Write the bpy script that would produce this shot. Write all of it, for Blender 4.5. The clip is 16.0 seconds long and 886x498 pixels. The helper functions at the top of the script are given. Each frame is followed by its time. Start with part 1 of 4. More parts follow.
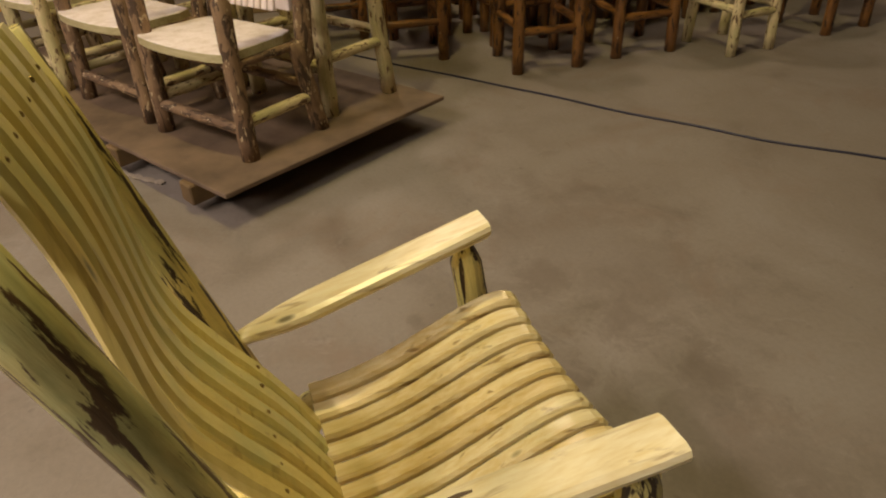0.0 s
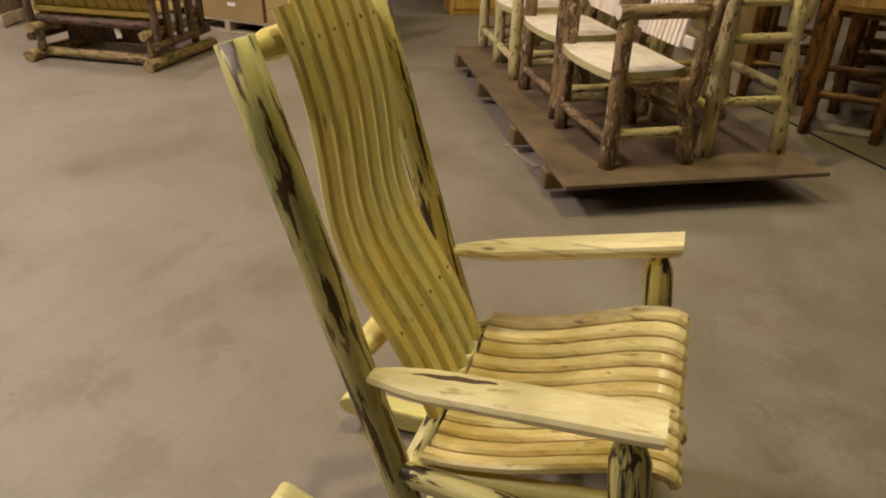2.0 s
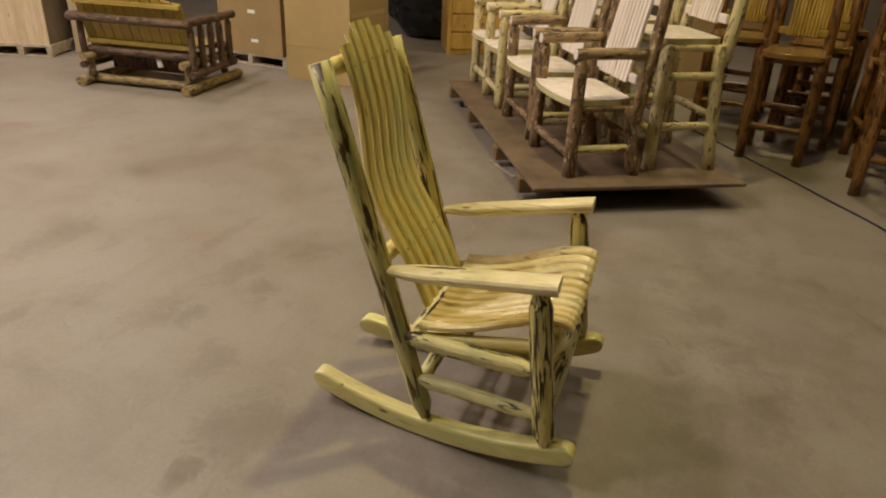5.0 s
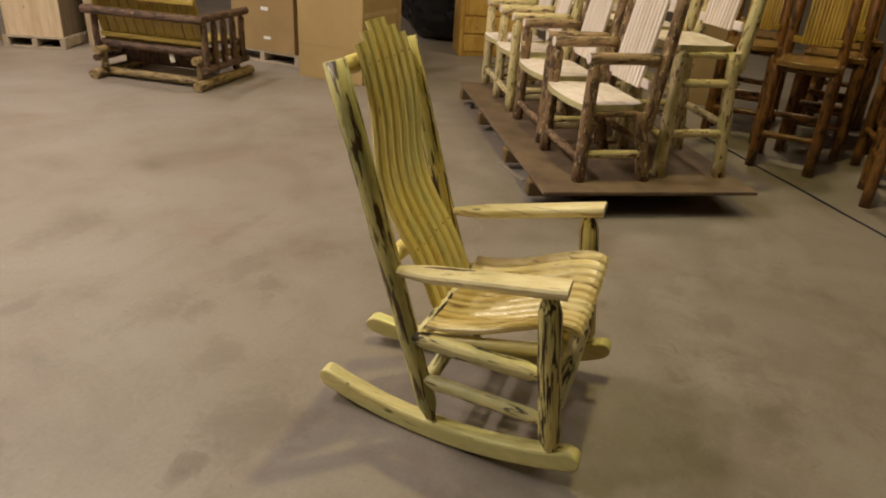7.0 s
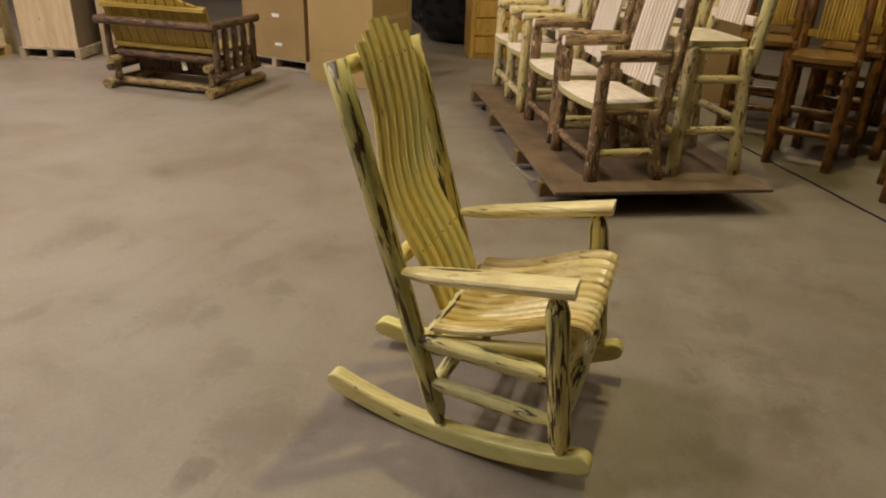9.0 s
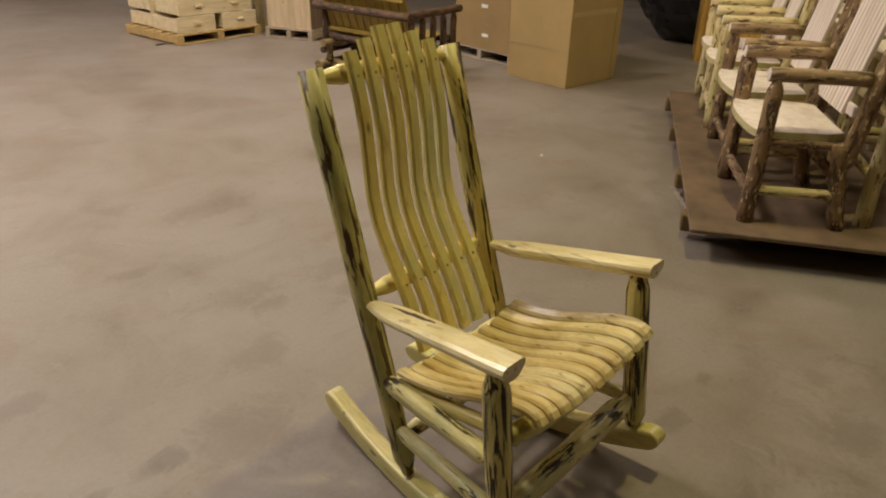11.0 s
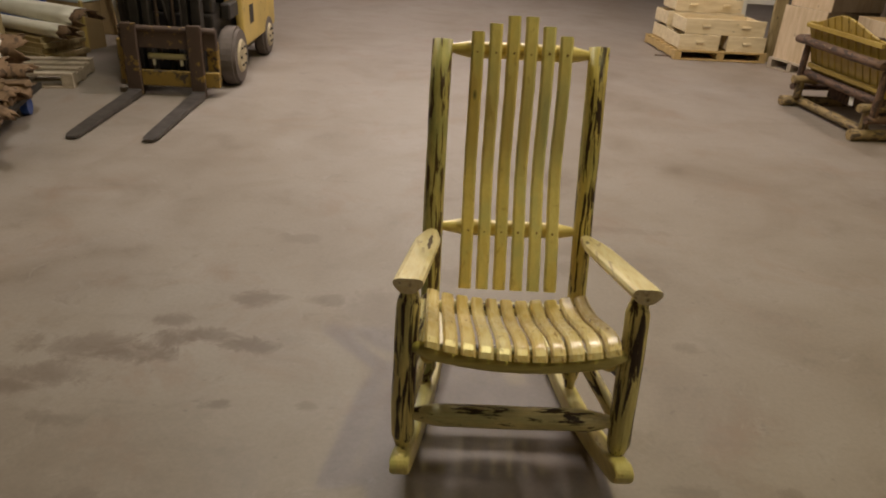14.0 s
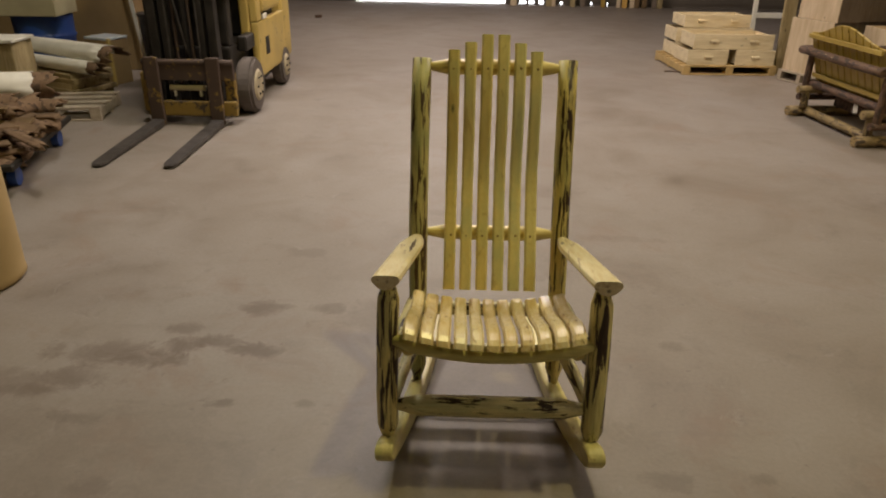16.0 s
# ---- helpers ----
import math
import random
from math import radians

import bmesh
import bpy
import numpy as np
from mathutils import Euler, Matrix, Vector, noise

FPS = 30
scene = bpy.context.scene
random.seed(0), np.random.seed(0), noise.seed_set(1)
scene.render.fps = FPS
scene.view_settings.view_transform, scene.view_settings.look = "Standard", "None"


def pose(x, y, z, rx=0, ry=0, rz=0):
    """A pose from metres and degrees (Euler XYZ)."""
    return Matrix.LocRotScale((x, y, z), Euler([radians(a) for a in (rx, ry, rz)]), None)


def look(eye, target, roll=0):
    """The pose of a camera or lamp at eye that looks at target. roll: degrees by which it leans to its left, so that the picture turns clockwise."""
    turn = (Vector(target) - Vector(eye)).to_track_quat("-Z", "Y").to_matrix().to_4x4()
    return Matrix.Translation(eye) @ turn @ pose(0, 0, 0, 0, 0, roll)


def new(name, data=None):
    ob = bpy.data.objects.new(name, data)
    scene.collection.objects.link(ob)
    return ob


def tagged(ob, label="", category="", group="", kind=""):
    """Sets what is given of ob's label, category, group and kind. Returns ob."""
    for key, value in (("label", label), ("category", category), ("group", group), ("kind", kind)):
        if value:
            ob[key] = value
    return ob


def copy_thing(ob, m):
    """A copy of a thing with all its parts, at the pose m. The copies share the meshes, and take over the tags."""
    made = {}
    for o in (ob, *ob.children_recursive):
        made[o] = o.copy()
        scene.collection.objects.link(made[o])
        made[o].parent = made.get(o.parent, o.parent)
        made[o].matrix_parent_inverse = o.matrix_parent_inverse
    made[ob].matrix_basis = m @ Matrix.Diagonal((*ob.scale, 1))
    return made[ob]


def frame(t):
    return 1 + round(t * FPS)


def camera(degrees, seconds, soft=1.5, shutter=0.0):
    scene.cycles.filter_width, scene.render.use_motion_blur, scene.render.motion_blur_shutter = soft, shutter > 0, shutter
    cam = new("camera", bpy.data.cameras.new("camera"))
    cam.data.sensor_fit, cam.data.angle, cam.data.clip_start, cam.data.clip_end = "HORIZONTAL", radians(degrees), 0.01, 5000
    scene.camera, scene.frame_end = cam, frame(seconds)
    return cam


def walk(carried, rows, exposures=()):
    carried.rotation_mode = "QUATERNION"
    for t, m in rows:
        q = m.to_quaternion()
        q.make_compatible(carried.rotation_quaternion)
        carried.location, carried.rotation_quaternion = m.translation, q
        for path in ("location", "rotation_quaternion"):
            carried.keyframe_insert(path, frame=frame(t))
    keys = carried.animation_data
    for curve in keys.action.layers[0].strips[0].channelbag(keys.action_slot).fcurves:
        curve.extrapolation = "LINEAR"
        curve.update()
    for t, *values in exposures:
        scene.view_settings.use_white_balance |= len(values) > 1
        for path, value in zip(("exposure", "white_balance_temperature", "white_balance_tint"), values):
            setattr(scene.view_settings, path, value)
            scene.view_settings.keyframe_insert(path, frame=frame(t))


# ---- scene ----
cam = camera(65, 16.0, soft=2.0)
PATH = [
    (0, (-0.772, 0.154, 1.301), (0.836, -0.365, 0.230), -2.52),
    (0.5, (-0.830, 0.067, 1.311), (0.860, 0.013, 0.244), 0.33),
    (1, (-0.802, -0.041, 1.315), (0.905, 0.193, 0.300), 1.19),
    (1.5, (-0.918, -0.181, 1.331), (0.784, 0.231, 0.365), 3.40),
    (2, (-1.081, -0.254, 1.304), (0.562, 0.358, 0.344), 1.25),
    (2.5, (-1.273, -0.316, 1.351), (0.423, 0.234, 0.446), 1.26),
    (3, (-1.431, -0.362, 1.341), (0.244, 0.288, 0.463), 1.84),
    (3.5, (-1.619, -0.472, 1.354), (-0.037, 0.212, 0.339), -0.30),
    (4, (-1.772, -0.527, 1.373), (-0.158, 0.116, 0.383), 1.30),
    (4.5, (-1.829, -0.547, 1.384), (-0.172, 0.076, 0.454), 1.92),
    (5, (-1.796, -0.536, 1.433), (-0.103, 0.080, 0.566), 2.52),
    (7.5, (-1.796, -0.521, 1.426), (-0.108, 0.113, 0.561), 3.85),
    (8, (-1.798, -0.518, 1.405), (-0.108, 0.125, 0.549), 3.60),
    (8.5, (-1.777, -0.531, 1.420), (-0.096, 0.121, 0.556), 2.94),
    (9, (-1.765, -0.545, 1.411), (-0.090, 0.134, 0.555), 2.26),
    (9.5, (-1.656, -0.577, 1.392), (-0.021, 0.184, 0.527), 1.59),
    (10, (-1.495, -0.682, 1.421), (0.060, 0.186, 0.510), 1.96),
    (12.3, (-0.788, -1.440, 1.465), (-0.107, 0.202, 0.548), 0.52),
    (12.5, (-0.726, -1.523, 1.472), (-0.134, 0.121, 0.500), 0.58),
    (13, (-0.528, -1.648, 1.462), (-0.179, 0.094, 0.544), 0.37),
    (13.5, (-0.351, -1.677, 1.438), (-0.203, 0.095, 0.524), 2.64),
    (14, (-0.190, -1.757, 1.461), (-0.207, 0.030, 0.562), 3.43),
    (14.5, (-0.080, -1.853, 1.465), (-0.161, -0.066, 0.571), 3.31),
    (15, (-0.044, -1.904, 1.469), (-0.152, -0.105, 0.601), 1.19),
    (15.5, (-0.037, -1.914, 1.473), (-0.140, -0.106, 0.625), 0.87),
    (16, (-0.039, -1.908, 1.470), (-0.144, -0.095, 0.631), 0.89),
]
EXPOSURES = [(0, -0.08, 6900, 17), (1, 0.0, 6900, 13), (3, 0.0, 6800, 10.5), (10.2, -0.08, 6750, 11), (12.3, -0.24, 6550, 12), (16, -0.30, 6500, 12.5)]
walk(cam, [(t, look(eye, target, roll)) for t, eye, target, roll in PATH], EXPOSURES)

# ---------------------------------------------------------------- light
world = bpy.data.worlds.new("world")
scene.world = world
world.use_nodes = True
world.node_tree.nodes["Background"].inputs[0].default_value = (0.55, 0.62, 0.75, 1)
world.node_tree.nodes["Background"].inputs[1].default_value = 0.05


def area_lamp(name, at, size, watts, colour=(1.0, 0.87, 0.68)):
    data = bpy.data.lights.new(name, "AREA")
    data.shape, data.size, data.size_y = "RECTANGLE", size[0], size[1]
    data.energy, data.color = watts, colour
    ob = new(name, data)
    ob.matrix_world = look(at, (at[0], at[1] + 0.001, 0))
    return ob


WARM, GREENISH, PALE, COOL = (1.0, 0.86, 0.63), (1.0, 0.87, 0.37), (1.0, 0.885, 0.80), (0.96, 0.92, 0.83)
# unseen lamps: some follow cast shadows, others are added to brighten the floor
LAMPS = [
    ((0.1, 3.5, 4.2), (1.2, 0.2), 150, PALE),
    ((0.10, -0.9, 4.8), (0.16, 0.16), 4, GREENISH),
    ((3.2, -3.9, 4.8), (0.4, 0.4), 30, WARM),
    ((1.25, 0.20, 5.7), (0.16, 0.16), 104, GREENISH),
    ((-5.2, 0.6, 4.9), (0.8, 0.8), 16, GREENISH),
    ((-1.2, 7.3, 4.9), (0.8, 0.8), 155, PALE),
    ((-0.6, 9.8, 4.9), (0.8, 0.8), 160, PALE),
    ((3.2, 5.6, 4.9), (0.5, 0.5), 100, PALE),
    ((-2.0, 2.8, 4.3), (0.4, 0.4), 88, COOL),
    ((5.0, -0.6, 4.9), (0.4, 0.4), 60, WARM),
]
for at, size, watts, colour in LAMPS:
    area_lamp("high_bay_and_fill", at, size, watts, colour)


# ---------------------------------------------------------------- materials
def material(name, rough=0.6, metal=0.0):
    m = bpy.data.materials.new(name)
    m.use_nodes = True
    b = m.node_tree.nodes["Principled BSDF"]
    b.inputs["Roughness"].default_value, b.inputs["Metallic"].default_value = rough, metal
    return m, m.node_tree.nodes, m.node_tree.links, b


def coords(nd, ln, scale, spread=17.0):
    """Object coordinates, shifted by a random amount for each object."""
    tc, info, mp, add, mul = (nd.new(k) for k in ("ShaderNodeTexCoord", "ShaderNodeObjectInfo", "ShaderNodeMapping", "ShaderNodeVectorMath", "ShaderNodeMath"))
    mul.operation, mul.inputs[1].default_value = "MULTIPLY", spread
    ln.new(info.outputs["Random"], mul.inputs[0])
    ln.new(tc.outputs["Object"], add.inputs[0])
    ln.new(mul.outputs[0], add.inputs[1])
    ln.new(add.outputs[0], mp.inputs[0])
    mp.inputs["Scale"].default_value = scale
    return mp.outputs[0]


def noise_tex(nd, ln, vec, scale, detail=4.0, rough=0.55, distort=0.0):
    n = nd.new("ShaderNodeTexNoise")
    n.inputs["Scale"].default_value, n.inputs["Detail"].default_value = scale, detail
    n.inputs["Roughness"].default_value, n.inputs["Distortion"].default_value = rough, distort
    ln.new(vec, n.inputs["Vector"])
    return n.outputs["Fac"]


def ramp(nd, ln, fac, stops):
    r = nd.new("ShaderNodeValToRGB")
    while len(r.color_ramp.elements) < len(stops):
        r.color_ramp.elements.new(0.5)
    for e, (p, c) in zip(r.color_ramp.elements, stops):
        e.position, e.color = p, (*c, 1) if len(c) == 3 else c
    ln.new(fac, r.inputs[0])
    return r.outputs[0]


def mixed(nd, ln, fac, a, b, mode="MIX"):
    m = nd.new("ShaderNodeMix")
    m.data_type, m.blend_type = "RGBA", mode
    for sock, v in ((m.inputs[0], fac), (m.inputs[6], a), (m.inputs[7], b)):
        if isinstance(v, (int, float)):
            sock.default_value = v
        elif isinstance(v, tuple):
            sock.default_value = (*v, 1)
        else:
            ln.new(v, sock)
    return m.outputs[2]


def bump(nd, ln, b, height, strength=0.2, dist=0.005):
    n = nd.new("ShaderNodeBump")
    n.inputs["Strength"].default_value, n.inputs["Distance"].default_value = strength, dist
    ln.new(height, n.inputs["Height"])
    ln.new(n.outputs[0], b.inputs["Normal"])


def stretch(axis, along, across):
    return tuple(along if i == axis else across for i in range(3))


def sawn_wood(name, light, dark, axis=2, rough=0.4, knots=True, tint=None, streak=0.0, vary=None):
    """Planed or lacquered wood with its grain along one axis; axis 2 for posts, 1 for seats, 0 for rails."""
    m, nd, ln, b = material(name, rough)
    fine = noise_tex(nd, ln, coords(nd, ln, stretch(axis, 1.3, 16)), 6, 5, 0.6, 0.3)
    wide = noise_tex(nd, ln, coords(nd, ln, stretch(axis, 0.8, 5)), 3, 3)
    col = ramp(nd, ln, fine, [(0.3, dark), (0.62, light)])
    if tint:
        col = mixed(nd, ln, ramp(nd, ln, wide, [(0.42, (0, 0, 0)), (0.7, (1, 1, 1))]), col, tint, "MIX")
    else:
        shade = ramp(nd, ln, wide, [(0.3, (0.78, 0.74, 0.66)), (0.6, (1, 1, 1))])
        col = mixed(nd, ln, 1.0, col, shade, "MULTIPLY")
    if vary:
        info = nd.new("ShaderNodeObjectInfo")
        col = mixed(nd, ln, 1.0, col, ramp(nd, ln, info.outputs["Random"], [(0.0, vary), (0.45, (1, 1, 1)), (1.0, tuple(0.5 + 0.5 * c for c in vary))]), "MULTIPLY")
    if knots:
        v = nd.new("ShaderNodeTexVoronoi")
        v.inputs["Scale"].default_value = 5
        ln.new(coords(nd, ln, stretch(axis, 0.8, 2.2), 9.0), v.inputs["Vector"])
        k = ramp(nd, ln, v.outputs["Distance"], [(0.035, (1, 1, 1)), (0.09, (0, 0, 0))])
        col = mixed(nd, ln, k, col, tuple(c * 0.25 for c in dark))
    if streak:
        thin = noise_tex(nd, ln, coords(nd, ln, stretch(axis, 1.1, 13), 23.0), 4, 3, 0.5, 0.4)
        col = mixed(nd, ln, ramp(nd, ln, thin, [(0.62, (0, 0, 0)), (0.69, (streak, streak, streak))]), col, (0.25, 0.12, 0.03))
    ln.new(col, b.inputs["Base Color"])
    bump(nd, ln, b, fine, 0.12, 0.002)
    return m


def peeled_log(name, light, green, bark, amount=0.56, rough=0.42, width=12.0, along=2.0, flecks=0.0):
    """A debarked log: pale wood with greenish stain and ragged dark strips of bark left on."""
    m, nd, ln, b = material(name, rough)
    fine = noise_tex(nd, ln, coords(nd, ln, (50, 50, 4)), 3, 4, 0.6)
    strips = noise_tex(nd, ln, coords(nd, ln, (width, width, along)), 2.6, 5, 0.62, 0.4)
    veins = noise_tex(nd, ln, coords(nd, ln, (26, 26, 2.4), 41.0), 2.4, 4, 0.6, 0.3)
    wide = noise_tex(nd, ln, coords(nd, ln, (7, 7, 3.0), 31.0), 2.0, 4, 0.6)
    base = ramp(nd, ln, wide, [(0.40, green), (0.56, light)])
    col = mixed(nd, ln, 0.75, base, ramp(nd, ln, fine, [(0.3, (0.72, 0.68, 0.60)), (0.62, (1, 1, 1))]), "MULTIPLY")
    brown = tuple(0.55 * x + 0.45 * y for x, y in zip(light, bark))
    col = mixed(nd, ln, ramp(nd, ln, veins, [(0.56, (0, 0, 0)), (0.64, (0.8, 0.8, 0.8))]), col, brown)
    mask = ramp(nd, ln, strips, [(amount, (0, 0, 0)), (amount + 0.035, (1, 1, 1))])
    col = mixed(nd, ln, mask, col, ramp(nd, ln, fine, [(0.35, tuple(0.45 * c for c in bark)), (0.7, bark)]))
    if flecks:
        peel = noise_tex(nd, ln, coords(nd, ln, (15, 15, 6), 57.0), 3.2, 3, 0.6)
        col = mixed(nd, ln, ramp(nd, ln, peel, [(1 - flecks, (0, 0, 0)), (1.02 - flecks, (1, 1, 1))]), col, (0.56, 0.43, 0.25))
    ln.new(col, b.inputs["Base Color"])
    bump(nd, ln, b, strips, 0.4, 0.006)
    return m


def dotted(m, scale, colour, size):
    """Adds scattered round marks to a finished material."""
    nd, ln = m.node_tree.nodes, m.node_tree.links
    b = nd["Principled BSDF"]
    base = b.inputs["Base Color"].links[0].from_socket
    v = nd.new("ShaderNodeTexVoronoi")
    v.inputs["Scale"].default_value = scale
    ln.new(coords(nd, ln, (1, 1, 1), 3.0), v.inputs["Vector"])
    k = ramp(nd, ln, v.outputs["Distance"], [(size, (0.9, 0.9, 0.9)), (size * 1.6, (0, 0, 0))])
    ln.new(mixed(nd, ln, k, base, colour), b.inputs["Base Color"])
    return m


def plain(name, colour, rough=0.6, metal=0.0, vary=0.25, scale=6.0, relief=0.1):
    m, nd, ln, b = material(name, rough, metal)
    n = noise_tex(nd, ln, coords(nd, ln, (1, 1, 1)), scale, 6, 0.6)
    ln.new(ramp(nd, ln, n, [(0.3, tuple(c * (1 - vary) for c in colour)), (0.7, tuple(min(1, c * (1 + 0.4 * vary)) for c in colour))]), b.inputs["Base Color"])
    if relief:
        bump(nd, ln, b, n, relief, 0.004)
    return m


def worn_paint(name, colour, under, wear=0.62, rough=0.5):
    m, nd, ln, b = material(name, rough)
    n = noise_tex(nd, ln, coords(nd, ln, (1, 1, 1)), 9, 8, 0.7)
    w = noise_tex(nd, ln, coords(nd, ln, (1, 1, 1), 5.0), 2.5, 4)
    col = ramp(nd, ln, w, [(0.3, tuple(0.7 * c for c in colour)), (0.65, colour)])
    col = mixed(nd, ln, ramp(nd, ln, n, [(wear, (0, 0, 0)), (wear + 0.06, (1, 1, 1))]), col, under)
    ln.new(col, b.inputs["Base Color"])
    bump(nd, ln, b, n, 0.1, 0.003)
    return m


STAINS_AND_DIMMING = [
    (-1.42, 0.22, 0.26, 0.08, 0.6), (-1.16, 0.29, 0.1, 0.05, 0.65), (-1.21, 0.41, 0.1, 0.05, 0.6), (-1.03, 0.33, 0.11, 0.06, 0.6),
    (-0.87, 0.28, 0.1, 0.06, 0.6), (-0.89, -0.04, 0.05, 0.03, 0.75), (-0.99, 0.6, 0.09, 0.05, 0.5), (-0.86, 0.63, 0.08, 0.03, 0.45),
    (-0.71, 0.62, 0.05, 0.04, 0.5), (-0.61, -0.02, 0.035, 0.025, 0.5), (-1.65, 0.03, 0.3, 0.08, 0.4), (-1.32, -0.15, 0.1, 0.04, 0.4),
    (-0.44, 0.56, 0.2, 0.16, 0.4), (0.41, 1.21, 0.16, 0.1, 0.3), (-0.02, 1.28, 0.2, 0.12, 0.28), (0.33, 2.16, 0.28, 0.12, 0.3),
    # the (1.02, -0.94) patch paints in the weaker light right of the chair
    (1.17, -0.42, 0.22, 0.2, 0.22), (0.49, -0.56, 0.12, 0.1, 0.2), (2.43, 2.16, 0.4, 0.2, 0.25), (1.02, -0.94, 0.7, 0.4, 0.25),
    (0.1, -0.8, 0.6, 0.25, 0.3), (-1.56, -0.37, 0.8, 0.3, 0.2), (-1.12, -0.46, 0.07, 0.05, 0.4), (-0.87, 1.16, 0.12, 0.07, 0.35),
    (0.73, 0.44, 0.05, 0.04, 0.4), (0.83, -0.27, 0.04, 0.03, 0.4),
    (-0.64, 0.62, 0.07, 0.05, 0.55), (0.33, 1.02, 0.10, 0.08, 0.4), (-0.19, 0.89, 0.16, 0.10, 0.3), (0.02, 1.16, 0.10, 0.06, 0.35),
    (-1.26, 0.20, 0.17, 0.07, 0.65), (-1.46, 0.07, 0.16, 0.06, 0.5), (-1.61, -0.03, 0.18, 0.045, 0.5), (-1.12, 0.32, 0.10, 0.05, 0.6),
    (-0.90, 0.29, 0.09, 0.06, 0.55), (-0.93, 0.60, 0.10, 0.07, 0.5), (0.70, 1.49, 0.22, 0.05, 0.3), (-0.26, 1.75, 0.14, 0.05, 0.35),
    (0.56, -0.29, 0.10, 0.05, 0.4), (0.88, -0.72, 0.12, 0.08, 0.3),
]


def concrete(name):
    m, nd, ln, b = material(name, 0.55)
    vec = coords(nd, ln, (1, 1, 1), 0.0)
    big = noise_tex(nd, ln, vec, 0.7, 4, 0.55, 0.4)
    mid = noise_tex(nd, ln, vec, 3.4, 8, 0.68, 0.2)
    fine = noise_tex(nd, ln, vec, 60, 6, 0.7)
    col = ramp(nd, ln, big, [(0.3, (0.238, 0.201, 0.168)), (0.5, (0.262, 0.227, 0.196)), (0.62, (0.270, 0.236, 0.208)), (0.75, (0.292, 0.260, 0.232))])
    col = mixed(nd, ln, 1.0, col, ramp(nd, ln, mid, [(0.28, (0.75, 0.72, 0.685)), (0.45, (0.95, 0.935, 0.92)), (0.7, (1.0, 1.0, 1.0))]), "MULTIPLY")
    col = mixed(nd, ln, 1.0, col, ramp(nd, ln, fine, [(0.3, (0.88, 0.88, 0.88)), (0.6, (1.0, 1.0, 1.0))]), "MULTIPLY")
    cloud = noise_tex(nd, ln, vec, 1.5, 5, 0.6, 0.8)
    col = mixed(nd, ln, 1.0, col, ramp(nd, ln, cloud, [(0.30, (0.84, 0.81, 0.77)), (0.50, (0.98, 0.97, 0.96)), (0.70, (1.05, 1.06, 1.08))]), "MULTIPLY")
    spot = noise_tex(nd, ln, vec, 6.5, 3, 0.5, 0.6)
    col = mixed(nd, ln, ramp(nd, ln, spot, [(0.64, (0, 0, 0)), (0.74, (0.42, 0.42, 0.42))]), col, (0.15, 0.12, 0.10))
    drag = nd.new("ShaderNodeMapping")
    drag.inputs["Rotation"].default_value, drag.inputs["Scale"].default_value = (0, 0, 0.5), (0.8, 5.5, 1)
    ln.new(vec, drag.inputs[0])
    scuff = noise_tex(nd, ln, drag.outputs[0], 2.2, 5, 0.65, 0.4)
    col = mixed(nd, ln, ramp(nd, ln, scuff, [(0.58, (0, 0, 0)), (0.72, (0.30, 0.30, 0.30))]), col, (0.165, 0.14, 0.122))
    red = noise_tex(nd, ln, vec, 2.1, 6, 0.7, 0.6)
    col = mixed(nd, ln, ramp(nd, ln, red, [(0.54, (0, 0, 0)), (0.70, (0.6, 0.6, 0.6))]), col, (0.205, 0.145, 0.108))
    speck = noise_tex(nd, ln, vec, 22, 3, 0.5, 0.3)
    col = mixed(nd, ln, ramp(nd, ln, speck, [(0.70, (0, 0, 0)), (0.76, (0.45, 0.45, 0.45))]), col, (0.13, 0.10, 0.085))
    pale = noise_tex(nd, ln, vec, 6.5, 7, 0.72, 0.8)
    col = mixed(nd, ln, ramp(nd, ln, pale, [(0.60, (0, 0, 0)), (0.72, (0.4, 0.4, 0.4))]), col, (0.34, 0.305, 0.275))
    ragged = noise_tex(nd, ln, vec, 8, 8, 0.7, 0.5)
    for x, y, rx, ry, k in STAINS_AND_DIMMING:
        sub, mul, ln2, add = (nd.new(t) for t in ("ShaderNodeVectorMath", "ShaderNodeVectorMath", "ShaderNodeVectorMath", "ShaderNodeMath"))
        sub.operation, mul.operation, ln2.operation = "SUBTRACT", "MULTIPLY", "LENGTH"
        sub.inputs[1].default_value, mul.inputs[1].default_value = (x, y, 0), (1 / rx, 1 / ry, 0)
        ln.new(vec, sub.inputs[0])
        ln.new(sub.outputs[0], mul.inputs[0])
        ln.new(mul.outputs[0], ln2.inputs[0])
        add.operation, add.inputs[2].default_value = "MULTIPLY_ADD", -1.7
        add.inputs[1].default_value = 3.4
        ln.new(ragged, add.inputs[0])
        tot = nd.new("ShaderNodeMath")
        ln.new(ln2.outputs["Value"], tot.inputs[0])
        ln.new(add.outputs[0], tot.inputs[1])
        mask = ramp(nd, ln, tot.outputs[0], [(0.35, (k, k, k)), (0.72, (k * 0.55, k * 0.55, k * 0.55)), (1.0, (0, 0, 0))])
        col = mixed(nd, ln, mask, col, (0.125, 0.09, 0.068))
    ln.new(col, b.inputs["Base Color"])
    ln.new(ramp(nd, ln, mid, [(0.3, (0.46, 0.46, 0.46)), (0.7, (0.62, 0.62, 0.62))]), b.inputs["Roughness"])
    bump(nd, ln, b, fine, 0.06, 0.002)
    return m


